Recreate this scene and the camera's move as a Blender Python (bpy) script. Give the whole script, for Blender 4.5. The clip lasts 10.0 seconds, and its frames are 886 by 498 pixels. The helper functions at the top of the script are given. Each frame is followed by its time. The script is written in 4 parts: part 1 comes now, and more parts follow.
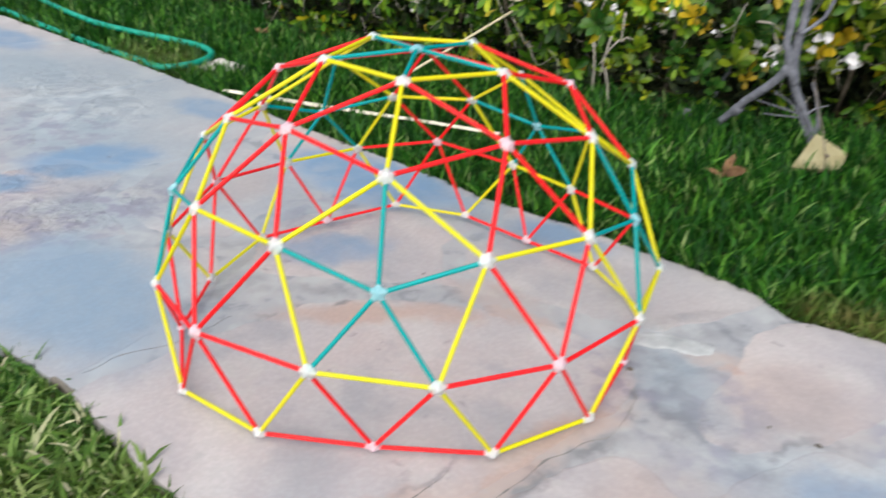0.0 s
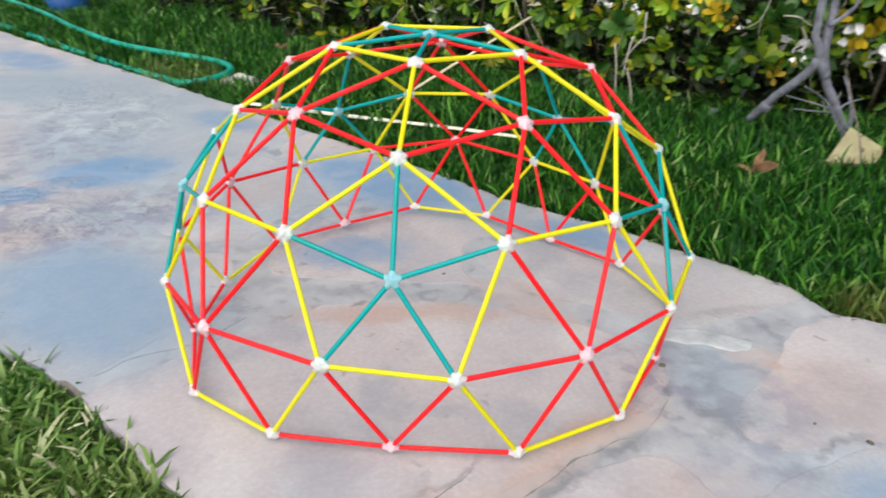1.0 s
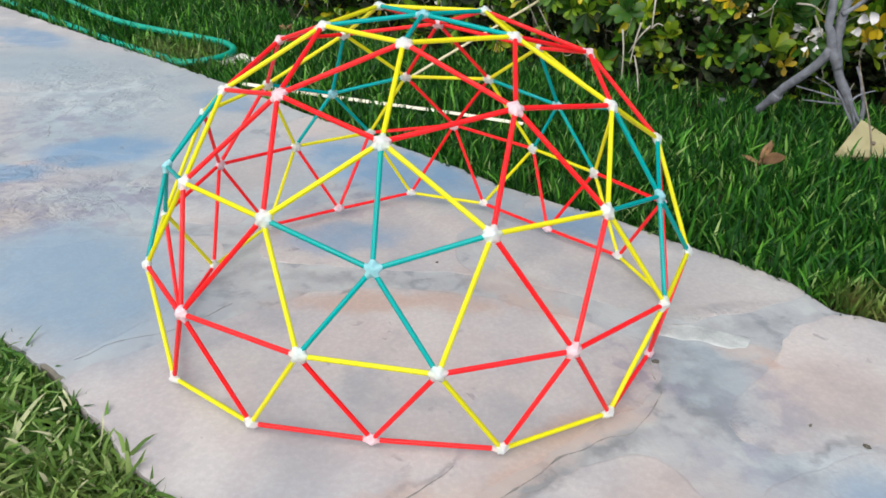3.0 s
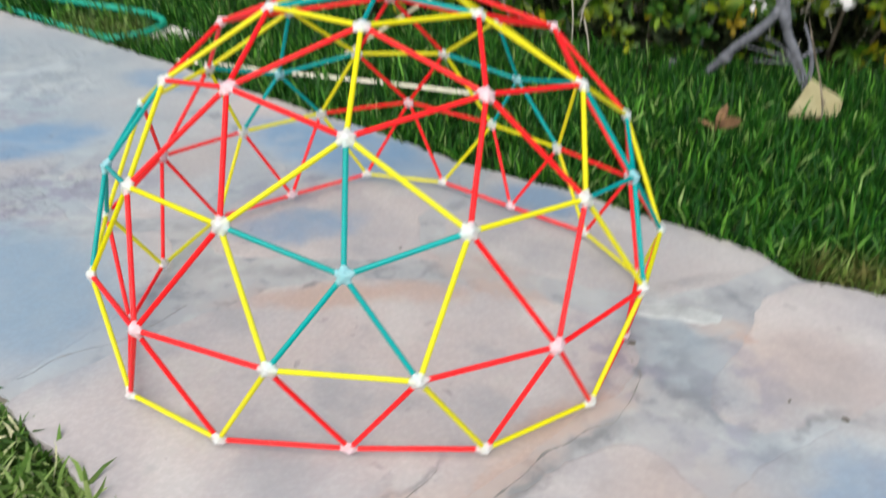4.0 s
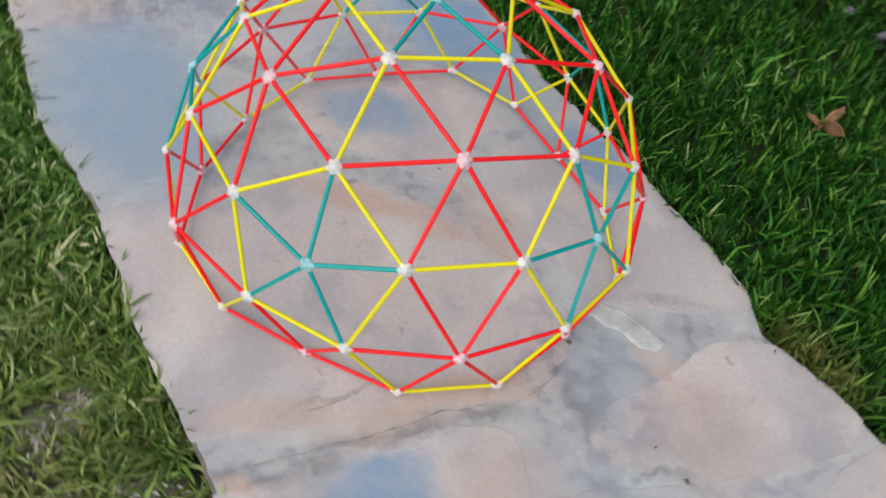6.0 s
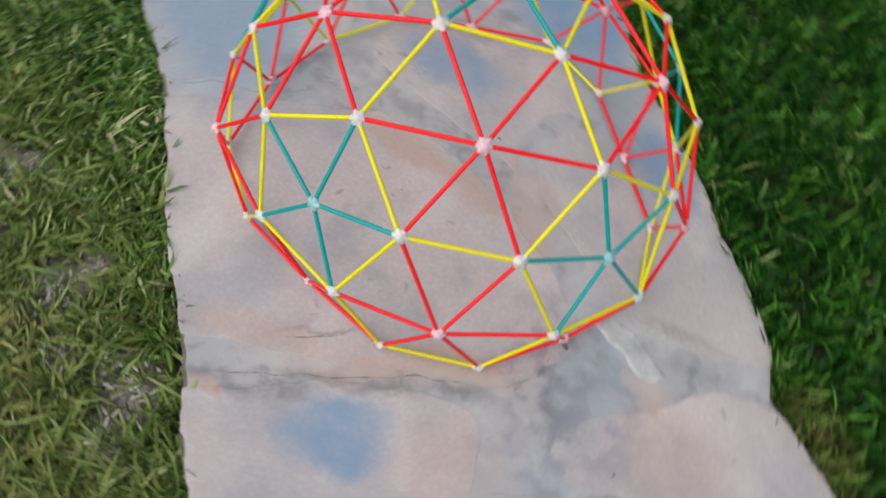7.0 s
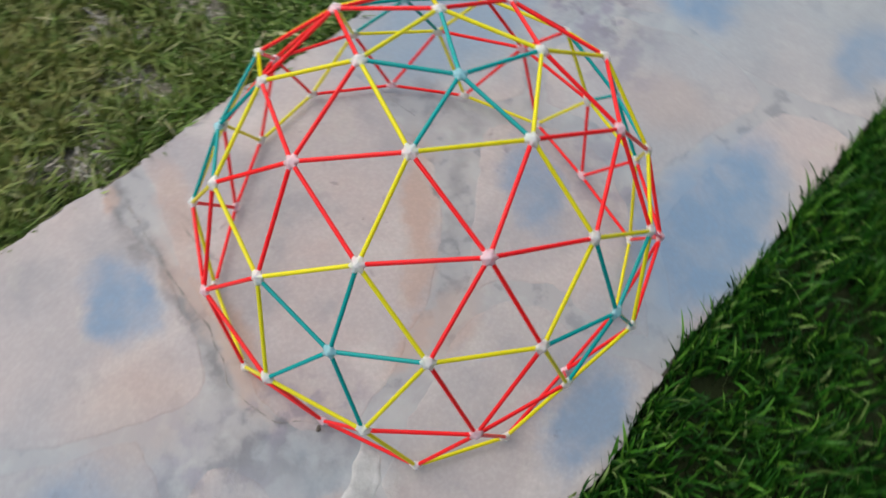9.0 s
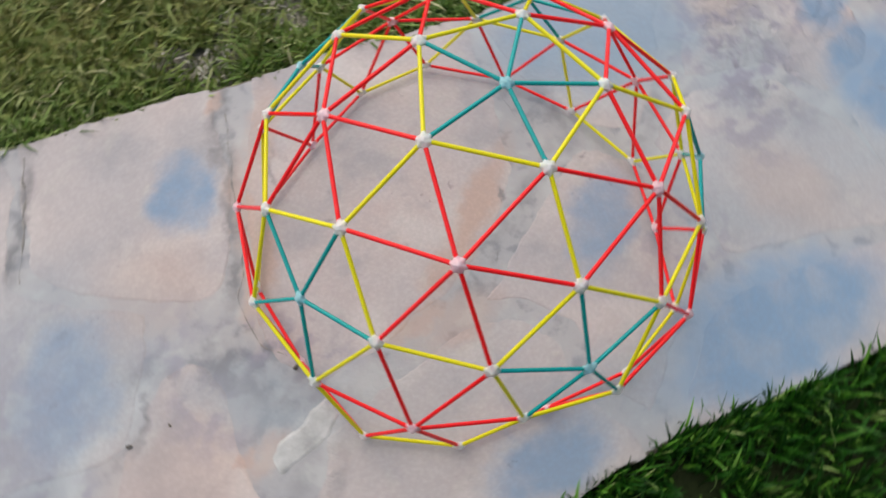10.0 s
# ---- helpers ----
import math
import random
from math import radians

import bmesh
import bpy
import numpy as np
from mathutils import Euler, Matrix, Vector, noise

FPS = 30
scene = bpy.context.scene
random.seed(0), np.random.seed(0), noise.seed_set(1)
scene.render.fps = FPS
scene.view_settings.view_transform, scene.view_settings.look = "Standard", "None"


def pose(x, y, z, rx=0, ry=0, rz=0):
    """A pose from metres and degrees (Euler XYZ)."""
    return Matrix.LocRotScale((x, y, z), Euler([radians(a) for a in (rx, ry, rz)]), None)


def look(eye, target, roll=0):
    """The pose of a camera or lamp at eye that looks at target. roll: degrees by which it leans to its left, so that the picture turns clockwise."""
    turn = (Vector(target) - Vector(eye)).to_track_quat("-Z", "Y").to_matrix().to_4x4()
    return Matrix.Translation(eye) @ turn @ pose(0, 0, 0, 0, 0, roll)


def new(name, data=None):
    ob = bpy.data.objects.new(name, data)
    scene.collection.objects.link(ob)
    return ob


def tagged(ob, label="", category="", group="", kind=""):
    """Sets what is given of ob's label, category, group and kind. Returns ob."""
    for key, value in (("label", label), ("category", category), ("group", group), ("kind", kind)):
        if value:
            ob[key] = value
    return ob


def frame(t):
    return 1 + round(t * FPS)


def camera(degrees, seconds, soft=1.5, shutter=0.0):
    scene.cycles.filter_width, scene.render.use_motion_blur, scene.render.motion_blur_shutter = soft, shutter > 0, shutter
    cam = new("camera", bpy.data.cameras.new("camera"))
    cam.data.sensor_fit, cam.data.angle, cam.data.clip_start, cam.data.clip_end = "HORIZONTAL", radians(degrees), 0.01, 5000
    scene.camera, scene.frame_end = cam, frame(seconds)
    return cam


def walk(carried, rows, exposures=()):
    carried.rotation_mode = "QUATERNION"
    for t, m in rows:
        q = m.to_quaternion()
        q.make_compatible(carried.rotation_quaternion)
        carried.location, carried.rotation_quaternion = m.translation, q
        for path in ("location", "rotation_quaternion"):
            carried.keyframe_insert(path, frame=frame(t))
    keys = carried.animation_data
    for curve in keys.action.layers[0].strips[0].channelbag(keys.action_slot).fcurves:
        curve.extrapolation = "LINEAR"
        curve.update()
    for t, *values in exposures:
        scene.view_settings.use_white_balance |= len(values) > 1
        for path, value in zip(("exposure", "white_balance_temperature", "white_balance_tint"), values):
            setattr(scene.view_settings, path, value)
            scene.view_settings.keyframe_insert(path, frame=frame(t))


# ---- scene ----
cam = camera(62.6, 10.0, 1.7, 0.8)
PATH = [
    (0, (0.115, -0.882, 0.588), (-0.024, 0.863, -0.38), 2.1),
    (0.2, (0.11, -0.878, 0.569), (-0.072, 0.865, -0.394), 1.2),
    (0.5, (0.103, -0.875, 0.557), (-0.083, 0.9, -0.345), 1.2),
    (0.8, (0.11, -0.863, 0.551), (-0.062, 0.903, -0.373), 0.7),
    (1, (0.123, -0.865, 0.537), (-0.09, 0.901, -0.376), -0.1),
    (1.2, (0.132, -0.855, 0.538), (-0.119, 0.887, -0.412), -0.4),
    (1.5, (0.135, -0.855, 0.528), (-0.077, 0.907, -0.393), 0.7),
    (2, (0.137, -0.858, 0.527), (-0.082, 0.902, -0.399), 0.8),
    (2.2, (0.142, -0.851, 0.527), (-0.098, 0.9, -0.41), 0.8),
    (3.3, (0.144, -0.839, 0.529), (-0.086, 0.907, -0.418), 0.5),
    (3.5, (0.141, -0.846, 0.524), (-0.063, 0.915, -0.403), 0.8),
    (3.8, (0.131, -0.813, 0.532), (0.017, 0.938, -0.429), 1.3),
    (4, (0.113, -0.791, 0.538), (0.03, 0.917, -0.499), 0.3),
    (4.2, (0.099, -0.763, 0.556), (0.045, 0.875, -0.59), -0.0),
    (4.5, (0.106, -0.741, 0.625), (0.029, 0.835, -0.605), -3.0),
    (4.7, (0.109, -0.735, 0.662), (-0.005, 0.747, -0.676), -3.4),
    (5, (0.134, -0.746, 0.734), (-0.131, 0.619, -0.704), -3.1),
    (5.2, (0.149, -0.734, 0.78), (-0.128, 0.582, -0.7), -1.3),
    (5.5, (0.194, -0.724, 0.824), (-0.103, 0.567, -0.675), 2.2),
    (5.7, (0.228, -0.706, 0.841), (-0.063, 0.54, -0.696), 7.9),
    (6.8, (0.313, -0.596, 0.9), (-0.077, 0.364, -0.811), 17.7),
    (7, (0.335, -0.58, 0.898), (-0.141, 0.316, -0.826), 17.6),
    (7.2, (0.383, -0.526, 0.915), (-0.185, 0.342, -0.795), 19.1),
    (7.5, (0.442, -0.457, 0.952), (-0.216, 0.279, -0.787), 17.2),
    (7.8, (0.477, -0.359, 0.949), (-0.249, 0.271, -0.805), 15.9),
    (8, (0.475, -0.314, 0.948), (-0.271, 0.251, -0.82), 15.7),
    (8.2, (0.483, -0.244, 0.952), (-0.304, 0.244, -0.821), 15.2),
    (8.5, (0.506, -0.181, 0.958), (-0.36, 0.158, -0.812), 12.5),
    (8.8, (0.553, -0.081, 0.942), (-0.426, 0.141, -0.788), 16.3),
    (9, (0.574, -0.022, 0.958), (-0.446, 0.077, -0.759), 15.0),
    (9.2, (0.554, 0.01, 0.982), (-0.419, 0.01, -0.766), 13.0),
    (9.5, (0.547, 0.067, 0.971), (-0.432, -0.112, -0.764), 10.1),
    (9.8, (0.513, 0.121, 0.988), (-0.347, -0.127, -0.8), 11.7),
    (10, (0.504, 0.157, 0.989), (-0.338, -0.157, -0.798), 12.1),
]
walk(cam, [(t, look(eye, target, roll)) for t, eye, target, roll in PATH], [(0, 0.82, 6450, 10), (1, 0.80, 6450, 10), (2, 0.81, 6440, 8), (3.5, 0.81, 6440, 7), (4.5, 0.70, 6700, 9), (5, 0.53, 6690, 11), (5.5, 0.49, 6620, 11), (7, 0.40, 6590, 12), (8.5, 0.43, 6620, 11), (10, 0.51, 6830, 13)])

# ---------------------------------------------------------------- light
world = bpy.data.worlds.new("world")
scene.world = world
world.use_nodes = True
wn = world.node_tree
sky = wn.nodes.new("ShaderNodeTexSky")
sky.sky_type = "NISHITA"
sky.sun_disc = False
sky.sun_elevation = radians(48)
sky.sun_rotation = radians(200)
sky.air_density, sky.dust_density, sky.ozone_density = 1.0, 3.0, 1.0
wn.links.new(sky.outputs[0], wn.nodes["Background"].inputs[0])
wn.nodes["Background"].inputs[1].default_value = 0.10

sun_data = bpy.data.lights.new("sun", "SUN")
sun_data.energy = 1.96
sun_data.angle = radians(112)
sun_data.color = (1.0, 0.962, 0.885)
sun = new("sun", sun_data)
sun.matrix_world = look((-0.8, -2.8, 3.23), (0, 0, 0))


# ---------------------------------------------------------------- node helpers
class Nodes:
    """A short way to write node materials."""

    def __init__(self, name):
        self.material = bpy.data.materials.new(name)
        self.material.use_nodes = True
        self.tree = self.material.node_tree
        self.bsdf = self.tree.nodes["Principled BSDF"]
        self.out = self.tree.nodes["Material Output"]

    def node(self, kind, operation="", use_clamp=False, data_type="", blend_type="", interpolation_type="", vector_type=""):
        n = self.tree.nodes.new(kind)
        if operation:
            n.operation = operation
        if use_clamp:
            n.use_clamp = True
        if data_type:
            n.data_type = data_type
        if blend_type:
            n.blend_type = blend_type
        if interpolation_type:
            n.interpolation_type = interpolation_type
        if vector_type:
            n.vector_type = vector_type
        return n

    def link(self, a, b):
        self.tree.links.new(a, b)

    def put(self, socket, value):
        if isinstance(value, bpy.types.NodeSocket):
            self.link(value, socket)
        else:
            socket.default_value = value

    def place(self):
        return self.node("ShaderNodeNewGeometry").outputs["Position"]

    def island(self):
        return self.node("ShaderNodeNewGeometry").outputs["Random Per Island"]

    def chance(self):
        return self.node("ShaderNodeObjectInfo").outputs["Random"]

    def noise(self, scale, detail=4.0, rough=0.55, vector=None, color=False, warp=0.0):
        n = self.node("ShaderNodeTexNoise")
        n.inputs["Scale"].default_value = scale
        n.inputs["Detail"].default_value = detail
        n.inputs["Roughness"].default_value = rough
        n.inputs["Distortion"].default_value = warp
        self.link(vector if vector is not None else self.place(), n.inputs["Vector"])
        return n.outputs["Color" if color else "Fac"]

    def ramp(self, fac, stops):
        n = self.node("ShaderNodeValToRGB")
        while len(n.color_ramp.elements) < len(stops):
            n.color_ramp.elements.new(0.5)
        for e, (at, color) in zip(n.color_ramp.elements, stops):
            e.position, e.color = at, (*color, 1)
        self.put(n.inputs[0], fac)
        return n.outputs[0]

    def mix(self, fac, a, b, blend="MIX"):
        n = self.node("ShaderNodeMix", data_type="RGBA", blend_type=blend)
        for socket, value in ((n.inputs[0], fac), (n.inputs[6], a), (n.inputs[7], b)):
            self.put(socket, (*value, 1) if isinstance(value, tuple) else value)
        return n.outputs[2]

    def math(self, op, a, b=0.0, clamp=False):
        n = self.node("ShaderNodeMath", operation=op, use_clamp=clamp)
        self.put(n.inputs[0], a)
        self.put(n.inputs[1], b)
        return n.outputs[0]

    def span(self, value, a, b, c=0.0, d=1.0):
        n = self.node("ShaderNodeMapRange", interpolation_type="SMOOTHSTEP")
        for i, v in enumerate((value, a, b, c, d)):
            self.put(n.inputs[i], v)
        return n.outputs[0]

    def bump(self, height, strength, distance, normal=None):
        n = self.node("ShaderNodeBump")
        n.inputs["Strength"].default_value = strength
        n.inputs["Distance"].default_value = distance
        self.link(height, n.inputs["Height"])
        if normal is not None:
            self.link(normal, n.inputs["Normal"])
        self.link(n.outputs[0], self.bsdf.inputs["Normal"])
        return n.outputs[0]

    def base(self, color, rough=0.6, specular=0.5):
        self.put(self.bsdf.inputs["Base Color"], (*color, 1) if isinstance(color, tuple) else color)
        self.put(self.bsdf.inputs["Roughness"], rough)
        self.bsdf.inputs["Specular IOR Level"].default_value = specular

    def thin(self, color, amount):
        """Lets some light through, as leaves and plastic film do."""
        t = self.node("ShaderNodeBsdfTranslucent")
        self.put(t.inputs[0], (*color, 1) if isinstance(color, tuple) else color)
        m = self.node("ShaderNodeMixShader")
        m.inputs[0].default_value = amount
        self.link(self.bsdf.outputs[0], m.inputs[1])
        self.link(t.outputs[0], m.inputs[2])
        self.link(m.outputs[0], self.out.inputs[0])

    def patches(self, spots, vector, soft=0.35):
        """1 inside the given ovals (x, y, half length, half width, turn, strength), fading at their rims."""
        total = None
        for x, y, rx, ry, turn, strength in spots:
            m = self.node("ShaderNodeMapping", vector_type="TEXTURE")
            m.inputs["Location"].default_value = (x, y, 0)
            m.inputs["Rotation"].default_value = (0, 0, radians(turn))
            m.inputs["Scale"].default_value = (rx, ry, 1)
            self.link(vector, m.inputs["Vector"])
            length = self.node("ShaderNodeVectorMath", operation="LENGTH")
            self.link(m.outputs[0], length.inputs[0])
            one = self.span(length.outputs["Value"], 1.0 + soft, 1.0 - soft, 0.0, strength)
            total = one if total is None else self.math("MAXIMUM", total, one)
        return total


# ---------------------------------------------------------------- materials
# Ovals of blue-grey and of rusty peach staining in the flagstones.
BLUE = [
    (0.176, -0.399, 0.066, 0.046, 40, 0.88), (-0.155, 0.165, 0.092, 0.052, 20, 0.75), (-0.15, 0.47, 0.21, 0.095, 153, 1.0),
    (0.232, 0.268, 0.095, 0.052, 145, 0.85), (0.485, -0.335, 0.10, 0.058, 35, 0.55), (-0.745, 0.465, 0.13, 0.085, 20, 1.0),
    (-0.86, 0.315, 0.10, 0.05, 25, 0.9), (-0.63, 0.83, 0.10, 0.06, 150, 0.7),
    (-1.55, 1.40, 0.22, 0.08, 150, 0.8), (-0.50, -0.02, 0.20, 0.11, 145, 0.5),
]
WASH = [
    (-0.52, 0.0, 0.24, 0.14, 145, 0.9), (-1.0, 0.95, 0.5, 0.22, 145, 0.65), (-0.72, 0.55, 0.34, 0.16, 145, 0.6), (-0.38, 0.36, 0.20, 0.12, 140, 0.45), (-0.62, 0.22, 0.16, 0.10, 20, 0.6), (-0.85, 0.62, 0.25, 0.14, 145, 0.8), (-1.25, 1.05, 0.30, 0.16, 145, 0.8),
    (0.36, -0.10, 0.05, 0.12, 25, 0.6), (0.48, -0.32, 0.16, 0.12, 20, 0.55), (-0.05, 0.42, 0.28, 0.07, 142, 0.6), (0.56, -0.36, 0.2, 0.1, 30, 0.5),
]
PEACH = [
    (0.152, 0.012, 0.055, 0.018, -28, 0.65), (0.14, -0.315, 0.08, 0.020, 43, 0.6), (0.44, -0.08, 0.018, 0.012, 0, 0.7), (0.014, -0.475, 0.02, 0.012, 20, 0.7), (-0.06, -0.01, 0.13, 0.025, 10, 0.7), (0.06, 0.0, 0.05, 0.02, 0, 0.6), (0.22, -0.22, 0.10, 0.022, 38, 0.65), (0.02, -0.37, 0.10, 0.02, 30, 0.5),
    (0.43, -0.06, 0.03, 0.02, 0, 0.5), (0.12, 0.06, 0.07, 0.03, -20, 0.45), (0.33, -0.33, 0.08, 0.07, 0, 0.35),
    (0.50, -0.14, 0.09, 0.09, 0, 0.3), (-0.72, 0.14, 0.09, 0.07, 0, 0.35), (-0.40, 0.40, 0.07, 0.09, 0, 0.3),
]


# Ovals of mauve mottling, of pale lime bloom and of dark smudges.
MAUVE = [(-0.61, 0.22, 0.17, 0.10, 50, 0.9), (-0.78, 0.22, 0.12, 0.10, 20, 0.8), (-0.92, 0.60, 0.20, 0.14, 140, 0.7), (0.30, -0.12, 0.05, 0.09, 30, 0.7), (0.56, -0.36, 0.16, 0.10, 20, 0.5), (-0.50, 0.30, 0.10, 0.08, 20, 0.7), (0.40, -0.20, 0.10, 0.05, 60, 0.6), (-0.20, 0.30, 0.10, 0.08, 0, 0.5), (0.62, -0.20, 0.10, 0.05, 60, 0.7)]
LIME = [(-0.98, 0.82, 0.26, 0.15, 140, 0.9), (-0.62, -0.02, 0.10, 0.06, 145, 0.5), (0.0, -0.33, 0.16, 0.07, 150, 0.22), (0.33, -0.02, 0.06, 0.05, 0, 0.7), (0.50, -0.24, 0.10, 0.04, 10, 0.6), (-0.12, -0.36, 0.08, 0.04, 150, 0.3)]
# Those along the joints paint in the shade of the grooves.
SMUDGE_SHADE = [(0.345, -0.56, 0.10, 0.009, 40, 1.0), (0.468, -0.228, 0.05, 0.007, 30, 0.9), (0.345, -0.197, 0.018, 0.016, 0, 0.8), (-0.094, 0.010, 0.013, 0.004, 20, 1.0), (-0.014, 0.058, 0.015, 0.003, 10, 1.0),
        (0.02, -0.457, 0.04, 0.012, 28, 0.9), (0.09, -0.41, 0.05, 0.012, 45, 0.8), (0.17, -0.32, 0.05, 0.010, 50, 0.8), (0.245, -0.247, 0.04, 0.010, 35, 0.9), (0.055, -0.33, 0.045, 0.004, 50, 0.7), (0.30, -0.15, 0.008, 0.045, 0, 0.9),
        (0.35, -0.18, 0.035, 0.03, 20, 0.8), (0.34, -0.10, 0.03, 0.06, 30, 0.6), (0.42, -0.24, 0.02, 0.04, 40, 0.5), (0.10, -0.37, 0.06, 0.012, 40, 0.7), (0.24, -0.25, 0.06, 0.012, 40, 0.6),
        (-0.30, 0.0, 0.09, 0.016, 55, 0.6), (-0.08, 0.045, 0.14, 0.014, 3, 0.5), (0.45, 0.01, 0.12, 0.014, 20, 0.4), (0.62, -0.22, 0.05, 0.015, 55, 0.6), (-0.38, 0.15, 0.09, 0.014, 10, 0.5)]


# Spots in the lawn where the turf has worn away.
BARE = [(-0.445, -0.485, 0.055), (-0.41, -0.44, 0.030), (-0.225, -0.53, 0.050), (-0.21, -0.47, 0.035), (-0.055, -0.535, 0.050), (-0.02, -0.60, 0.035), (-0.15, -0.57, 0.030), (-0.33, -0.62, 0.045), (-0.34, -0.54, 0.030)]


# Ovals where the stone has split into a rough, flaked face.
FLAKED = [(-0.67, 0.23, 0.17, 0.10, 40, 1.0), (-0.86, 0.33, 0.13, 0.09, 20, 1.0), (-1.02, 0.88, 0.28, 0.18, 140, 1.0), (0.33, -0.20, 0.06, 0.06, 0, 0.7), (0.42, 0.02, 0.10, 0.03, 20, 0.6)]


def stained(m, c, mid, strength=1.0):
    """Lays the path's aged stains, and the shade painted in its grooves, over a colour."""
    p = m.place()
    shift = m.node("ShaderNodeVectorMath", operation="MULTIPLY_ADD")
    m.link(m.noise(11, 6, 0.62, color=True), shift.inputs[0])
    shift.inputs[1].default_value = (0.10, 0.10, 0)
    shift.inputs[2].default_value = (-0.05, -0.05, 0)
    moved = m.node("ShaderNodeVectorMath", operation="ADD")
    m.link(p, moved.inputs[0])
    m.link(shift.outputs[0], moved.inputs[1])
    c = m.mix(m.math("MULTIPLY", m.patches(WASH, moved.outputs[0], 0.5), strength), c, (0.255, 0.325, 0.375))
    c = m.mix(m.math("MULTIPLY", m.patches(PEACH, moved.outputs[0], 0.6), strength), c, (0.440, 0.305, 0.240))
    mottle = m.noise(26, 4, 0.5, warp=0.3)
    c = m.mix(m.math("MULTIPLY", m.patches(MAUVE, moved.outputs[0], 0.6), m.span(mottle, 0.44, 0.60, 0.0, 0.85)), c, (0.215, 0.215, 0.275))
    c = m.mix(m.math("MULTIPLY", m.patches(LIME, moved.outputs[0], 0.6), m.span(m.noise(15, 6, 0.62), 0.45, 0.60, 0.0, 0.5)), c, (0.50, 0.54, 0.55))
    c = m.mix(m.math("MULTIPLY", m.patches(SMUDGE_SHADE, moved.outputs[0], 0.8), m.span(mottle, 0.35, 0.60, 0.1, 0.75)), c, (0.125, 0.135, 0.145))
    blue = m.math("MULTIPLY", m.patches(BLUE, moved.outputs[0], 0.36), m.span(mid, 0.3, 0.6, 0.68 * strength, strength))
    return m.mix(blue, c, (0.165, 0.270, 0.395))


def stone_material(name="flagstone", rim=0.0):
    """Split sandstone; rim: how strongly noise patches darken it."""
    m = Nodes(name)
    large, mid, fine = m.noise(3.6, 4), m.noise(15, 5, 0.55, warp=0.2), m.noise(170, 4, 0.6)
    cloud = m.noise(7, 5, 0.55, warp=0.3)
    c = m.ramp(large, [(0.32, (0.352, 0.340, 0.358)), (0.5, (0.428, 0.393, 0.392)), (0.68, (0.466, 0.394, 0.376))])
    c = m.mix(m.span(m.chance(), 0.0, 1.0, 0.0, 0.45), c, (0.372, 0.380, 0.380))
    c = m.mix(m.span(cloud, 0.50, 0.66, 0.0, 0.65), c, (0.505, 0.482, 0.468))
    c = m.mix(m.span(cloud, 0.47, 0.34, 0.0, 0.58), c, (0.292, 0.298, 0.314))
    c = m.mix(m.span(mid, 0.42, 0.30, 0.0, 0.35), c, (0.27, 0.272, 0.28))
    c = m.mix(m.span(mid, 0.58, 0.70, 0.0, 0.45), c, (0.46, 0.445, 0.42))
    c = stained(m, c, mid)
    c = m.mix(m.span(fine, 0.38, 0.7, 0.16, 0.0), c, (0.17, 0.165, 0.155))
    pock = m.math("MULTIPLY", m.span(m.noise(38, 3, 0.5, warp=0.4), 0.66, 0.73), m.span(m.noise(3.3, 3), 0.50, 0.62))
    c = m.mix(m.math("MULTIPLY", pock, 0.35), c, (0.13, 0.13, 0.145))
    if rim:
        c = m.mix(m.span(m.noise(9, 3), 0.46, 0.66, 0.02, rim), c, (0.075, 0.075, 0.075))
    m.base(c, m.span(mid, 0.3, 0.7, 0.62, 0.85), 0.3)
    first = m.bump(mid, 0.22, 0.005)
    flakes = m.math("MULTIPLY", m.patches(FLAKED, m.place(), 0.5), m.noise(34, 6, 0.6, warp=0.8))
    split = m.bump(flakes, 0.9, 0.012, first)
    second = m.bump(fine, 0.25, 0.0008, split)
    m.bump(m.math("SUBTRACT", 1.0, pock), 0.5, 0.0015, second)
    return m.material


def mortar_material():
    m = Nodes("mortar")
    large, mid, fine = m.noise(5, 4), m.noise(20, 5, 0.55, warp=0.2), m.noise(240, 4)
    c = m.ramp(large, [(0.3, (0.305, 0.320, 0.337)), (0.55, (0.352, 0.356, 0.362)), (0.75, (0.395, 0.385, 0.376))])
    c = m.mix(m.span(mid, 0.52, 0.66, 0.0, 0.6), c, (0.40, 0.42, 0.42))
    c = m.mix(m.span(mid, 0.47, 0.34, 0.0, 0.7), c, (0.190, 0.205, 0.222))
    c = stained(m, c, mid, 0.8)
    m.base(c, 0.85, 0.3)
    first = m.bump(mid, 0.5, 0.005)
    m.bump(fine, 0.4, 0.0010, first)
    return m.material


def pale_mortar_material():
    m = Nodes("pale_mortar")
    mid = m.noise(45, 6, 0.65)
    m.base(m.ramp(mid, [(0.32, (0.30, 0.315, 0.315)), (0.66, (0.47, 0.49, 0.485))]), 0.85, 0.3)
    m.bump(mid, 0.7, 0.003)
    return m.material


def soil_material():
    m = Nodes("soil")
    large, mid, fine = m.noise(2.2, 6), m.noise(30, 6, 0.65), m.noise(220, 5, 0.7)
    # Tones near black: shade between blades and under shrubs is in this colour.
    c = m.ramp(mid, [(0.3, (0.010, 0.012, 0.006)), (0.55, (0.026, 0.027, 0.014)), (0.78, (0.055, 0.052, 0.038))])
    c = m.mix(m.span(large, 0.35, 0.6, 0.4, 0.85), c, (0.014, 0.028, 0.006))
    c = m.mix(m.patches([(x, y, r, r * 0.8, 0, 0.9) for x, y, r in BARE], m.place(), 0.5), c, m.ramp(fine, [(0.35, (0.20, 0.19, 0.15)), (0.65, (0.50, 0.48, 0.42))]))
    m.base(c, 0.95, 0.2)
    first = m.bump(mid, 0.8, 0.02)
    m.bump(fine, 0.6, 0.004, first)
    return m.material


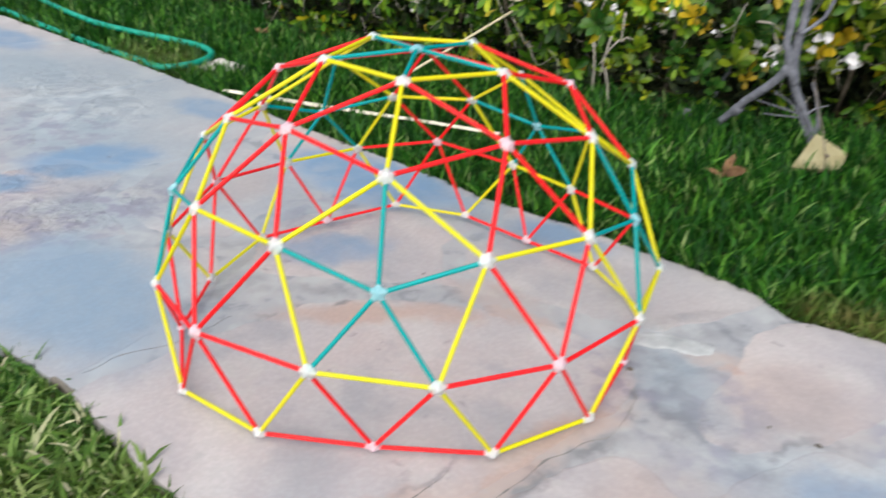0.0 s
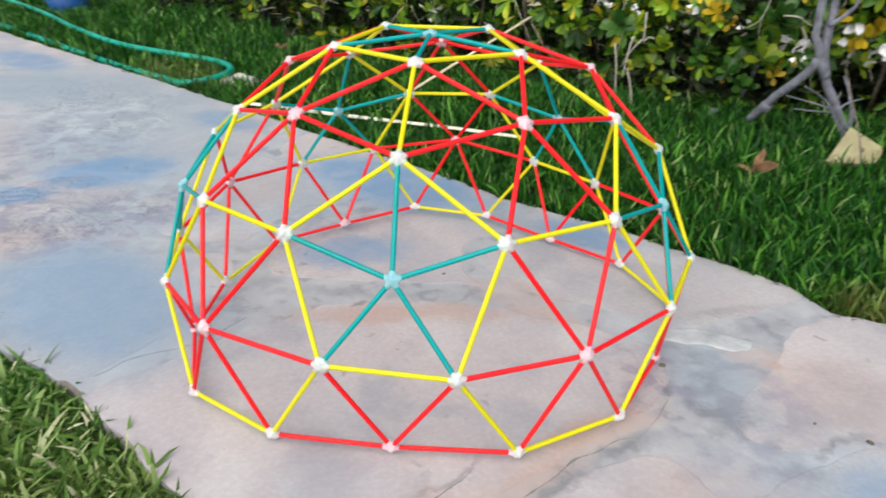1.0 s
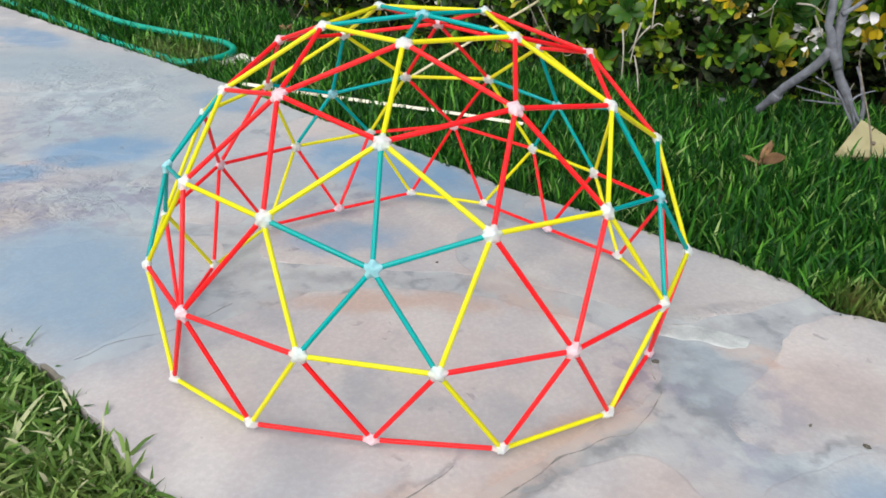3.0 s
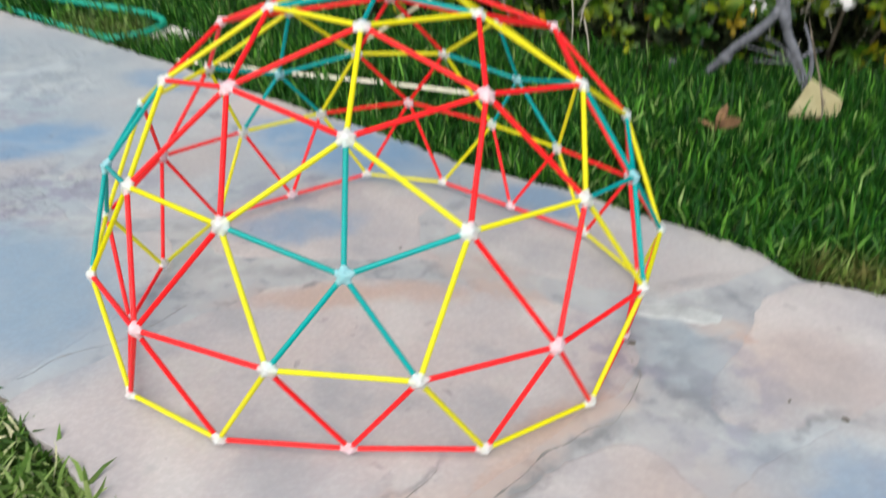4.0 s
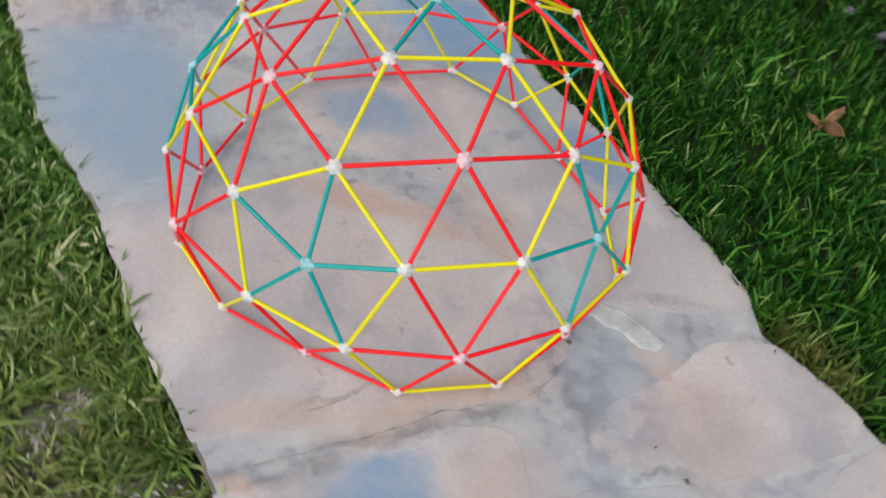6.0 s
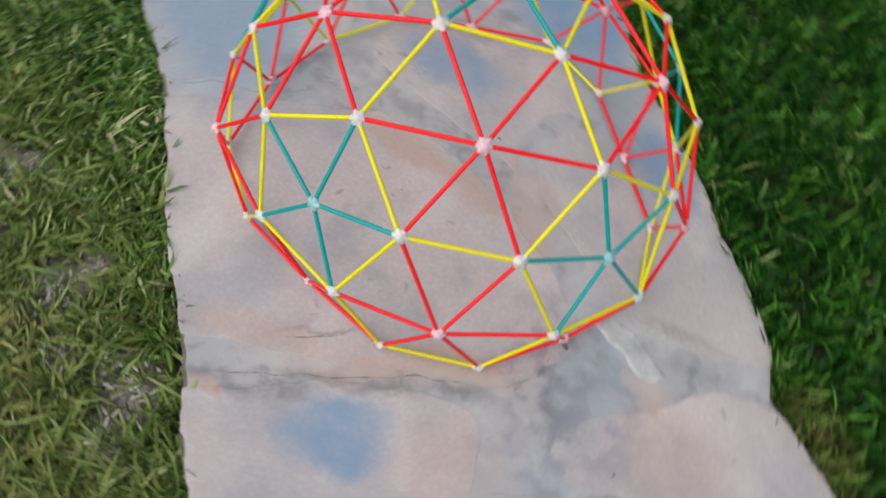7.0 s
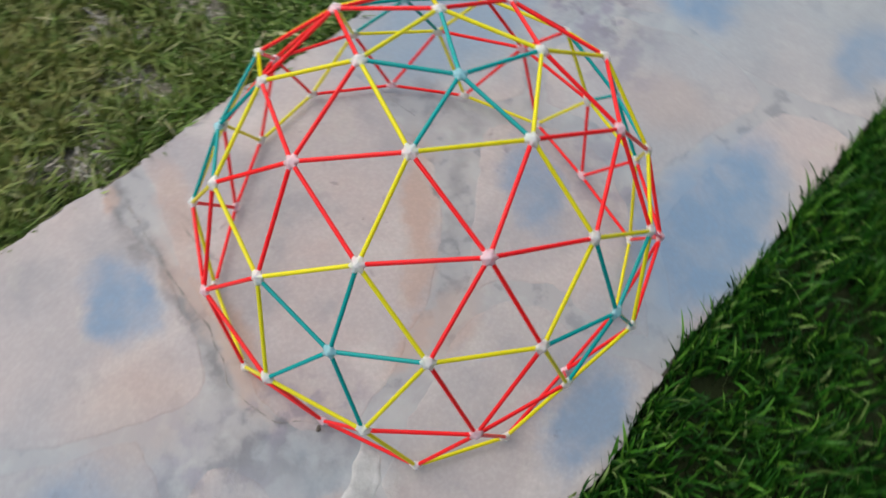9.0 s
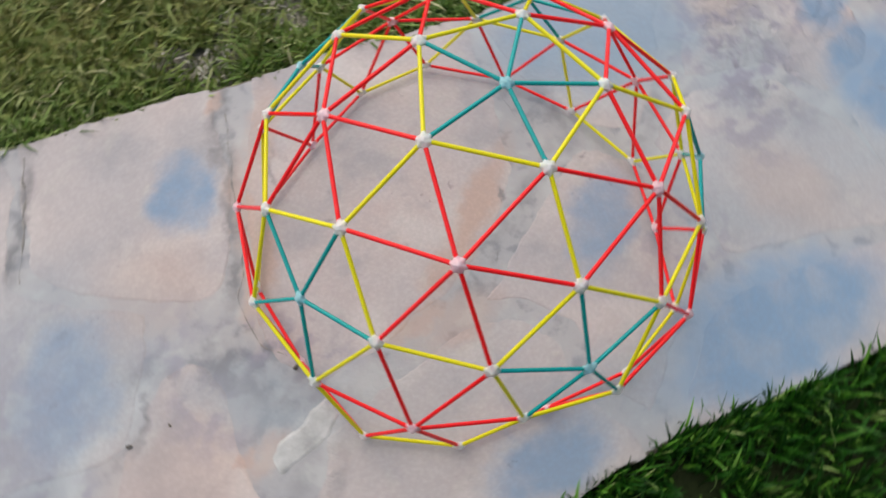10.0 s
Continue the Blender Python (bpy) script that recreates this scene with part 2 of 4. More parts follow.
def grass_material(name, stops, dry, spots):
    m = Nodes(name)
    c = m.ramp(m.island(), stops)
    c = m.mix(m.span(m.noise(5, 3), 0.42, 0.68, 0.0, 0.55), c, dry)
    c = m.mix(m.math("MULTIPLY", m.patches(spots, m.place(), 0.7), m.span(m.noise(40, 4), 0.3, 0.7, 0.25, 0.9)), c, (0.29, 0.26, 0.09))
    c = m.mix(m.span(m.noise(90, 3), 0.4, 0.7, 0.0, 0.3), c, (0.055, 0.17, 0.035))
    m.base(c, 0.45, 0.18)
    m.thin(c, 0.18)
    return m.material


def leaf_material(name, stops, rough=0.38):
    m = Nodes(name)
    c = m.ramp(m.island(), stops)
    c = m.mix(m.span(m.noise(60, 4), 0.4, 0.7, 0.0, 0.35), c, (0.10, 0.13, 0.03))
    m.base(c, rough, 0.3)
    m.thin(c, 0.25)
    return m.material


def straw_material(name, color, lit, pale):
    m = Nodes(name)
    c = m.mix(m.span(m.chance(), 0, 1, 0.0, 0.35), color, lit)
    c = m.mix(m.span(m.noise(55, 3), 0.45, 0.75, 0.0, 0.25), c, lit)
    m.base(c, 0.17, 0.30)
    m.thin(m.mix(pale, c, (1.0, 1.0, 1.0)), 0.20)
    film = m.node("ShaderNodeBsdfTransparent")
    m.link(m.mix(0.25, c, (1.0, 1.0, 1.0)), film.inputs[0])
    both = m.node("ShaderNodeMixShader")
    both.inputs[0].default_value = 0.07
    m.link(m.out.inputs[0].links[0].from_socket, both.inputs[1])
    m.link(film.outputs[0], both.inputs[2])
    m.link(both.outputs[0], m.out.inputs[0])
    return m.material


def glue_material(name, dark, light):
    m = Nodes(name)
    n = m.noise(130, 3)
    m.base(m.ramp(n, [(0.3, dark), (0.7, light)]), 0.16, 0.5)
    m.bump(n, 0.35, 0.002)
    m.thin(light, 0.5)
    return m.material


def plain_material(name, dark, light, scale, rough=0.6, depth=0.002, specular=0.4):
    m = Nodes(name)
    n = m.noise(scale, 6, 0.6)
    m.base(m.ramp(n, [(0.3, dark), (0.7, light)]), rough, specular)
    m.bump(n, 0.5, depth)
    return m.material


STONE, RIM, MORTAR, PALE, SOIL = stone_material(), stone_material("flagstone_rim", 0.09), mortar_material(), pale_mortar_material(), soil_material()
LUSH = grass_material("lush_grass", [(0.0, (0.002, 0.022, 0.002)), (0.44, (0.007, 0.058, 0.005)), (0.75, (0.034, 0.160, 0.012)),
                                    (0.94, (0.15, 0.38, 0.045)), (1.0, (0.34, 0.46, 0.17))], (0.006, 0.050, 0.006), [(-0.95, 1.25, 0.2, 0.08, 145, 0.4), (0.64, 0.05, 0.07, 0.04, 150, 0.8)])
WORN = grass_material("worn_grass", [(0.0, (0.008, 0.038, 0.003)), (0.4, (0.036, 0.110, 0.012)), (0.75, (0.135, 0.27, 0.045)),
                                    (0.93, (0.36, 0.46, 0.17)), (1.0, (0.66, 0.61, 0.42))], (0.13, 0.215, 0.04),
                      [(-0.05, -0.85, 0.55, 0.30, 145, 0.85), (-0.42, -0.50, 0.30, 0.09, 145, 0.42), (-0.05, -0.60, 0.16, 0.07, 145, 0.4)])
LEAF = leaf_material("shrub_leaf", [(0.0, (0.006, 0.032, 0.004)), (0.38, (0.019, 0.082, 0.007)), (0.62, (0.082, 0.225, 0.012)),
                                    (0.90, (0.28, 0.45, 0.022)), (0.98, (0.62, 0.48, 0.02)), (1.0, (0.24, 0.12, 0.04))])
YOUNG_LEAF = leaf_material("young_leaf", [(0.0, (0.05, 0.165, 0.010)), (0.45, (0.19, 0.40, 0.020)), (0.85, (0.44, 0.56, 0.026)), (1.0, (0.74, 0.54, 0.015))], 0.32)
GOLD_LEAF = leaf_material("gold_leaf", [(0.0, (0.19, 0.13, 0.006)), (0.5, (0.38, 0.26, 0.008)), (0.8, (0.58, 0.41, 0.010)), (1.0, (0.22, 0.26, 0.014))], 0.35)
RIPE_LEAF = leaf_material("ripe_leaf", [(0.0, (0.040, 0.10, 0.007)), (0.5, (0.115, 0.19, 0.009)), (1.0, (0.28, 0.32, 0.012))], 0.32)
DARK_LEAF = leaf_material("dark_leaf", [(0.0, (0.006, 0.036, 0.006)), (0.6, (0.022, 0.085, 0.013)), (1.0, (0.060, 0.16, 0.024))], 0.25)
# Inner leaves: the shrub's deep shade is put into this near-black colour.
SHADED_LEAF = leaf_material("shaded_leaf", [(0.0, (0.003, 0.008, 0.002)), (0.7, (0.008, 0.020, 0.005)), (1.0, (0.03, 0.026, 0.012))], 0.7)
LITTER = leaf_material("leaf_litter", [(0.0, (0.012, 0.012, 0.006)), (0.6, (0.035, 0.028, 0.014)), (1.0, (0.11, 0.075, 0.04))], 0.7)
PALE_LEAF = leaf_material("withered_leaf", [(0.0, (0.35, 0.31, 0.26)), (0.5, (0.78, 0.76, 0.75)), (1.0, (0.55, 0.42, 0.30))], 0.7)
RED = straw_material("red_plastic", (0.93, 0.010, 0.014), (0.95, 0.035, 0.042), 0.20)
YELLOW = straw_material("yellow_plastic", (0.79, 0.74, 0.004), (0.86, 0.83, 0.03), 0.30)
TEAL = straw_material("teal_plastic", (0.0, 0.36, 0.352), (0.0, 0.43, 0.43), 0.02)
GLUE = glue_material("hot_glue", (0.74, 0.84, 0.88), (0.92, 0.96, 0.98))
GLUE_TEAL = glue_material("hot_glue_over_teal", (0.28, 0.66, 0.73), (0.55, 0.86, 0.92))
GLUE_RED = glue_material("hot_glue_over_red", (0.86, 0.72, 0.79), (0.95, 0.88, 0.93))
DARK_STONE = plain_material("dark_stone", (0.045, 0.04, 0.03), (0.17, 0.155, 0.13), 40, 0.9, 0.004)
CRACK_SHADE = plain_material("crack_shade", (0.14, 0.14, 0.132), (0.28, 0.27, 0.255), 60, 0.9, 0.002)
BARK = plain_material("grey_bark", (0.070, 0.075, 0.090), (0.195, 0.205, 0.240), 45, 0.85, 0.004)
TWIG = plain_material("brown_twig", (0.09, 0.07, 0.05), (0.27, 0.23, 0.18), 60, 0.9, 0.002)
PALE_TWIG = plain_material("pale_twig", (0.24, 0.22, 0.18), (0.46, 0.43, 0.37), 60, 0.9, 0.001)
HOSE = plain_material("hose_rubber", (0.0, 0.22, 0.14), (0.01, 0.34, 0.23), 25, 0.4, 0.0005)
CANE = plain_material("dry_cane", (0.50, 0.44, 0.28), (0.72, 0.66, 0.46), 35, 0.6, 0.001)
BLEACHED = plain_material("bleached_wood", (0.60, 0.56, 0.43), (0.82, 0.78, 0.64), 35, 0.7, 0.001)
BOARD = plain_material("raw_pine", (0.27, 0.24, 0.12), (0.39, 0.35, 0.20), 18, 0.65, 0.001)
KNOT = plain_material("pine_knot", (0.09, 0.075, 0.06), (0.19, 0.15, 0.11), 90)
DRY = plain_material("dry_leaf", (0.085, 0.042, 0.018), (0.25, 0.145, 0.068), 40, 0.7, 0.001)
WHITE_LEAF = plain_material("shrivelled_leaf", (0.55, 0.54, 0.55), (0.86, 0.86, 0.88), 70, 0.7, 0.001)
THATCH = leaf_material("dry_thatch", [(0.0, (0.22, 0.20, 0.15)), (0.5, (0.40, 0.38, 0.32)), (1.0, (0.70, 0.68, 0.63))], 0.8)
CHIP = plain_material("pale_gravel", (0.44, 0.42, 0.39), (0.78, 0.76, 0.72), 60, 0.9, 0.001)
BLUE_PLASTIC = plain_material("blue_plastic", (0.01, 0.06, 0.22), (0.015, 0.09, 0.30), 12, 0.4, 0.0003)


# ---------------------------------------------------------------- mesh helpers
def solid(name, verts, faces, material, smooth=False):
    me = bpy.data.meshes.new(name)
    me.from_pydata([tuple(v) for v in verts], [], faces)
    me.materials.append(material)
    if smooth:
        me.shade_smooth()
    me.update()
    return me


def part(name, me, parent=None, m=None, label=""):
    ob = new(name, me)
    if parent is not None:
        ob.parent = parent
    if m is not None:
        ob.matrix_local = m
    return tagged(ob, label)


def tube(points, radii, sides=8, closed=True):
    """Verts and faces of a round rod along points."""
    pts = [Vector(p) for p in points]
    verts, faces = [], []
    side = None
    for i, p in enumerate(pts):
        way = (pts[min(i + 1, len(pts) - 1)] - pts[max(i - 1, 0)]).normalized()
        if side is None:
            side = way.orthogonal().normalized()
        side = (side - way * side.dot(way)).normalized()
        other = way.cross(side)
        r = radii[i] if isinstance(radii, (list, tuple)) else radii
        for k in range(sides):
            a = 2 * math.pi * k / sides
            verts.append(p + (side * math.cos(a) + other * math.sin(a)) * r)
    for i in range(len(pts) - 1):
        for k in range(sides):
            a, b = i * sides + k, i * sides + (k + 1) % sides
            faces.append((a, b, b + sides, a + sides))
    if closed:
        faces += [tuple(reversed(range(sides))), tuple(range((len(pts) - 1) * sides, len(pts) * sides))]
    return verts, faces


def spline(points, count):
    """Catmull-Rom through open points."""
    p = [Vector(q) for q in points]
    p = [2 * p[0] - p[1], *p, 2 * p[-1] - p[-2]]
    out, spans = [], len(p) - 3
    for n in range(count):
        s = n / (count - 1) * spans
        i = min(int(s), spans - 1)
        t = s - i
        a, b, c, d = p[i : i + 4]
        out.append(0.5 * ((2 * b) + (c - a) * t + (2 * a - 5 * b + 4 * c - d) * t**2 + (3 * b - a - 3 * c + d) * t**3))
    return out


def rough_outline(corners, step, wobble, key):
    """A closed outline through corners, slightly rounded and ragged."""
    c = [Vector((x, y, 0)) for x, y in corners]
    out = []
    for i, b in enumerate(c):
        a, n, m = c[i - 1], c[(i + 1) % len(c)], c[(i + 2) % len(c)]
        count = max(2, int((n - b).length / step))
        for k in range(count):
            t = k / count
            curve = 0.5 * ((2 * b) + (n - a) * t + (2 * a - 5 * b + 4 * n - m) * t**2 + (3 * b - a - 3 * n + m) * t**3)
            p = 0.6 * curve + 0.4 * b.lerp(n, t)
            q = Vector((p.x * 14 + key, p.y * 14, key * 3.1))
            p += wobble * (noise.noise_vector(q) + 0.6 * noise.noise_vector(q * 3.7) + 0.10 * noise.noise_vector(q * 9))
            out.append(Vector((p.x, p.y, 0)))
    return out


def inset(ring, by):
    out = []
    for i, p in enumerate(ring):
        way = ring[(i + 2) % len(ring)] - ring[i - 2]
        n = Vector((-way.y, way.x, 0))
        out.append(p + n.normalized() * by if n.length > 1e-9 else p.copy())
    return out


def eased(ring, rounds):
    """The same outline with its teeth worn down."""
    for _ in range(rounds):
        ring = [(ring[i - 1] + 2 * p + ring[(i + 1) % len(ring)]) / 4 for i, p in enumerate(ring)]
    return ring


def slab(ring, top, bottom, bevel, worn=1.6):
    """A flat block over a counter-clockwise outline with a worn upper edge."""
    rings = [(ring, bottom), (ring, top - bevel), (eased(inset(ring, bevel * worn * 0.4), 1 if worn > 3 else 0), top - bevel * 0.35), (eased(inset(ring, bevel * worn), 3 if worn > 3 else 0), top)]
    n, verts, faces = len(ring), [], []
    for r, z in rings:
        verts += [(p.x, p.y, z) for p in r]
    for k in range(3):
        for i in range(n):
            j = (i + 1) % n
            faces.append((k * n + i, k * n + j, (k + 1) * n + j, (k + 1) * n + i))
    faces.append(tuple(range(3 * n, 4 * n)))
    return verts, faces


def counter_clockwise(ring):
    area = sum(a.x * b.y - b.x * a.y for a, b in zip(ring, ring[1:] + ring[:1]))
    return ring if area > 0 else ring[::-1]


def quick_mesh(name, verts, loops, sizes, material):
    """A big mesh from arrays."""
    me = bpy.data.meshes.new(name)
    me.vertices.add(len(verts))
    me.vertices.foreach_set("co", np.asarray(verts, np.float32).ravel())
    me.loops.add(len(loops))
    me.loops.foreach_set("vertex_index", np.asarray(loops, np.int32))
    me.polygons.add(len(sizes))
    starts = np.concatenate([[0], np.cumsum(sizes)[:-1]]).astype(np.int32)
    me.polygons.foreach_set("loop_start", starts)
    me.update(calc_edges=True)
    me.validate()
    me.materials.append(material)
    me.shade_smooth()
    return me


def scatter(name, shape, faces, poses, material):
    """One mesh of many copies of a small shape, at an array of 4 x 4 poses."""
    shape = np.c_[np.array(shape, float), np.ones(len(shape))]
    poses = np.array(poses, float)
    verts = np.einsum("nij,vj->nvi", poses[:, :3, :], shape).reshape(-1, 3)
    loops = np.concatenate([np.array(f) for f in faces])
    offsets = np.arange(len(poses))[:, None] * len(shape)
    sizes = np.tile([len(f) for f in faces], len(poses))
    return quick_mesh(name, verts, (loops[None] + offsets).ravel(), sizes, material)


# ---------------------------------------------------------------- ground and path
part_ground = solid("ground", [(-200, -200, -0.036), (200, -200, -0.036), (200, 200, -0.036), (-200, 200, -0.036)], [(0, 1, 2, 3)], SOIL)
tagged(new("ground", part_ground), "near-black soil under the lawn, its shade in the colour, flat to the horizon", "ground", kind="structure")

EDGE_A = [(-9.0, 5.9), (-3.4, 1.95), (-2.2, 1.08), (-1.2, 0.34), (-0.74, 0.0), (-0.59, -0.125), (-0.45, -0.19), (-0.37, -0.24), (-0.29, -0.30), (-0.20, -0.365),
          (-0.08, -0.435), (-0.02, -0.475), (0.07, -0.54), (0.14, -0.585), (0.21, -0.625), (0.29, -0.685), (0.62, -0.93), (1.9, -1.85), (8.0, -6.2)]
EDGE_B = [(8.7, -5.6), (2.6, -1.28), (1.5, -0.52), (1.0, -0.20), (0.70, 0.005), (0.64, 0.03), (0.56, 0.065), (0.50, 0.15), (0.39, 0.222), (0.28, 0.297), (0.12, 0.392),
          (0.03, 0.457), (-0.10, 0.555), (-0.26, 0.665), (-0.58, 0.90), (-0.93, 1.15), (-1.27, 1.38), (-1.78, 1.73), (-3.0, 2.58), (-8.4, 6.5)]
PATH_RING = inset(counter_clockwise(rough_outline(EDGE_A + EDGE_B, 0.012, 0.0065, 2.0)), -0.004)
pavement_mesh = solid("pavement", *slab(PATH_RING, -0.0102, -0.10, 0.003), MORTAR)
# Sides and bevel are coloured dark for the shade in the edge gap.
pavement_mesh.materials.append(DARK_STONE)
for face in pavement_mesh.polygons[: 3 * len(PATH_RING)]:
    face.material_index = 1
pavement = new("pavement", pavement_mesh)
tagged(pavement, "grey mortar bed of a narrow flagstone garden path", "path", kind="structure")

STONES = [
    [(-0.375, -0.225), (-0.30, -0.125), (-0.20, -0.035), (-0.12, 0.02), (0.05, 0.03), (0.20, 0.0), (0.30, -0.05), (0.315, -0.11), (0.28, -0.18),
     (0.20, -0.255), (0.13, -0.325), (0.04, -0.39), (-0.05, -0.445), (-0.09, -0.43), (-0.20, -0.36), (-0.29, -0.295)],
    [(-0.005, -0.487), (0.05, -0.425), (0.10, -0.375), (0.19, -0.295), (0.265, -0.248), (0.30, -0.27), (0.345, -0.335), (0.385, -0.415), (0.405, -0.485),
     (0.36, -0.532), (0.262, -0.645), (0.21, -0.618), (0.14, -0.578), (0.07, -0.532)],
    [(0.375, -0.19), (0.40, -0.13), (0.437, -0.075), (0.468, -0.02), (0.535, 0.045), (0.64, 0.022), (0.70, -0.005), (0.715, -0.05), (0.65, -0.11), (0.60, -0.16),
     (0.53, -0.203), (0.47, -0.216), (0.42, -0.240), (0.380, -0.225)],
    [(0.745, -0.035), (1.0, -0.21), (1.12, -0.30), (1.08, -0.50), (0.86, -0.46), (0.65, -0.23), (0.67, -0.14)],
    [(0.425, -0.49), (0.402, -0.41), (0.352, -0.322), (0.41, -0.270), (0.47, -0.232), (0.52, -0.215), (0.60, -0.26), (0.80, -0.47), (0.76, -0.72), (0.60, -0.90),
     (0.285, -0.668), (0.378, -0.545)],
    [(0.11, 0.078), (0.20, 0.048), (0.29, 0.010), (0.36, -0.006), (0.44, 0.034), (0.525, 0.084), (0.49, 0.145), (0.39, 0.215), (0.28, 0.288), (0.14, 0.37),
     (0.105, 0.25), (0.068, 0.205), (0.072, 0.135)],
    [(-0.26, 0.075), (-0.10, 0.07), (0.068, 0.078), (0.035, 0.13), (0.032, 0.21), (0.072, 0.26), (0.09, 0.365), (-0.05, 0.355), (-0.17, 0.325), (-0.28, 0.24)],
    [(-0.14, 0.385), (0.05, 0.395), (0.025, 0.452), (-0.10, 0.548), (-0.26, 0.658), (-0.40, 0.755), (-0.43, 0.62), (-0.29, 0.50)],
    [(-0.72, 0.0), (-0.60, 0.075), (-0.49, 0.125), (-0.36, 0.14), (-0.30, 0.05), (-0.33, -0.09), (-0.395, -0.20), (-0.45, -0.183), (-0.58, -0.118)],
    [(-0.46, 0.175), (-0.33, 0.18), (-0.31, 0.27), (-0.21, 0.36), (-0.33, 0.48), (-0.46, 0.60), (-0.57, 0.50), (-0.60, 0.30)],
    [(-0.77, 0.03), (-0.62, 0.115), (-0.51, 0.165), (-0.63, 0.28), (-0.64, 0.41), (-0.82, 0.43), (-0.94, 0.26), (-0.97, 0.18)],
    [(-0.61, 0.46), (-0.49, 0.62), (-0.46, 0.80), (-0.60, 0.905), (-0.82, 1.06), (-0.95, 0.82), (-0.86, 0.48)],
    [(-1.0, 0.86), (-0.86, 1.09), (-1.0, 1.19), (-1.27, 1.37), (-1.55, 1.22), (-1.30, 0.82)],
    [(-1.02, 0.22), (-0.97, 0.40), (-0.97, 0.78), (-1.30, 0.76), (-1.52, 0.60), (-1.28, 0.41)],
    [(-1.62, 1.27), (-1.33, 1.42), (-1.78, 1.72), (-2.15, 1.95), (-2.25, 1.55), (-1.95, 1.2)],
    [(-1.35, 0.80), (-1.58, 1.19), (-1.93, 1.15), (-2.2, 1.12), (-1.6, 0.66)],
    [(0.84, -0.50), (1.08, -0.54), (1.15, -0.34), (1.5, -0.54), (1.75, -0.72), (1.5, -1.2), (1.2, -1.25), (0.80, -0.74)],
]


def fit_to_edge(ring, edge):
    """Draws an outline that nears the path's edge out to it."""
    ex, ey = np.array([p.x for p in edge]), np.array([p.y for p in edge])
    out = []
    for p in ring:
        k = int(np.argmin(np.hypot(ex - p.x, ey - p.y)))
        way = edge[(k + 7) % len(edge)] - edge[k - 7]
        n = Vector((-way.y, way.x, 0)).normalized()
        depth = (p - edge[k]).dot(n)
        if depth < 0.036:
            want = -0.001 if depth < 0.020 else -0.001 + (depth - 0.020) / 0.016 * 0.037
            p = p + n * (want - depth)
        out.append(p)
    return out


def build_stones():
    for i, corners in enumerate(STONES):
        ring = counter_clockwise(rough_outline(corners, 0.008, 0.010, 5.0 + 1.7 * i))
        ring = fit_to_edge(inset(ring, 0.004), PATH_RING)
        top = -0.0098 + 0.0001 * math.sin(i * 2.4)
        me = solid("flagstone", *slab(ring, top, -0.05, 0.0005, 6.0), STONE)
        me.materials.append(RIM)
        for face in me.polygons[len(ring) : 3 * len(ring)]:
            face.material_index = 1
        part("flagstone", me, pavement)


build_stones()
smear = counter_clockwise(rough_outline([(0.315, -0.030), (0.33, -0.004), (0.38, -0.010), (0.432, -0.024), (0.42, -0.048), (0.36, -0.040)], 0.005, 0.010, 40))
part("mortar_smear", solid("mortar_smear", *slab(smear, -0.0088, -0.02, 0.0014, 4.0), PALE), pavement, None, "pale raised smear of mortar")


def crack_shade(points, wide, seed):
    """A broken, uneven dark strip that stands for shade in a joint or crack."""
    pts = spline([(x, y, 0) for x, y in points], max(12, int(60 * len(points))))
    verts, faces = [], []
    for i, p in enumerate(pts):
        way = (pts[min(i + 1, len(pts) - 1)] - pts[max(i - 1, 0)]).normalized()
        side = Vector((-way.y, way.x, 0))
        q = Vector((p.x * 60 + seed, p.y * 60, seed * 2.7))
        w = wide * max(0.0, 0.25 + 1.5 * noise.noise(q) + 0.5 * noise.noise(q * 3.1))
        c = Vector((p.x, p.y, -0.0095)) + side * 0.006 * noise.noise(q * 0.5 + Vector((7, 0, 0)))
        verts += [c - side * w / 2, c + Vector((0, 0, 0.0005)), c + side * w / 2]
    for i in range(len(pts) - 1):
        for k in (0, 1):
            a = 3 * i + k
            faces.append((a, a + 1, a + 4, a + 3))
    part("crack_shade", solid("crack_shade", verts, faces, CRACK_SHADE, True), pavement, None, "broken dark strip for the shade in a crack")


for seed, (wide, line) in enumerate((
    (0.0020, [(0.298, -0.097), (0.304, -0.13), (0.302, -0.16), (0.287, -0.195), (0.262, -0.224), (0.225, -0.250)]),
    (0.0024, [(0.225, -0.250), (0.193, -0.273), (0.160, -0.310), (0.118, -0.352), (0.060, -0.410), (0.0, -0.465)]),
    (0.0036, [(0.262, -0.637), (0.33, -0.570), (0.38, -0.525), (0.418, -0.49)]),
    (0.0018, [(-0.392, -0.196), (-0.352, -0.153), (-0.296, -0.112), (-0.25, -0.05)]),
    (0.0014, [(0.035, -0.360), (0.060, -0.330), (0.082, -0.300)]),
    (0.0030, [(-0.96, 0.62), (-0.92, 0.56), (-0.90, 0.52)]),
)):
    crack_shade(line, wide, 3.0 + 1.9 * seed)


# ---------------------------------------------------------------- lawn
def inside(ring, x, y):
    """Which points lie inside an outline."""
    hit = np.zeros(len(x), bool)
    rx, ry = np.array([p.x for p in ring]), np.array([p.y for p in ring])
    for x0, y0, x1, y1 in zip(rx, ry, np.roll(rx, -1), np.roll(ry, -1)):
        crosses = (y0 > y) != (y1 > y)
        if crosses.any():
            hit ^= crosses & (x < (x1 - x0) * (y - y0) / (y1 - y0 + 1e-12) + x0)
    return hit


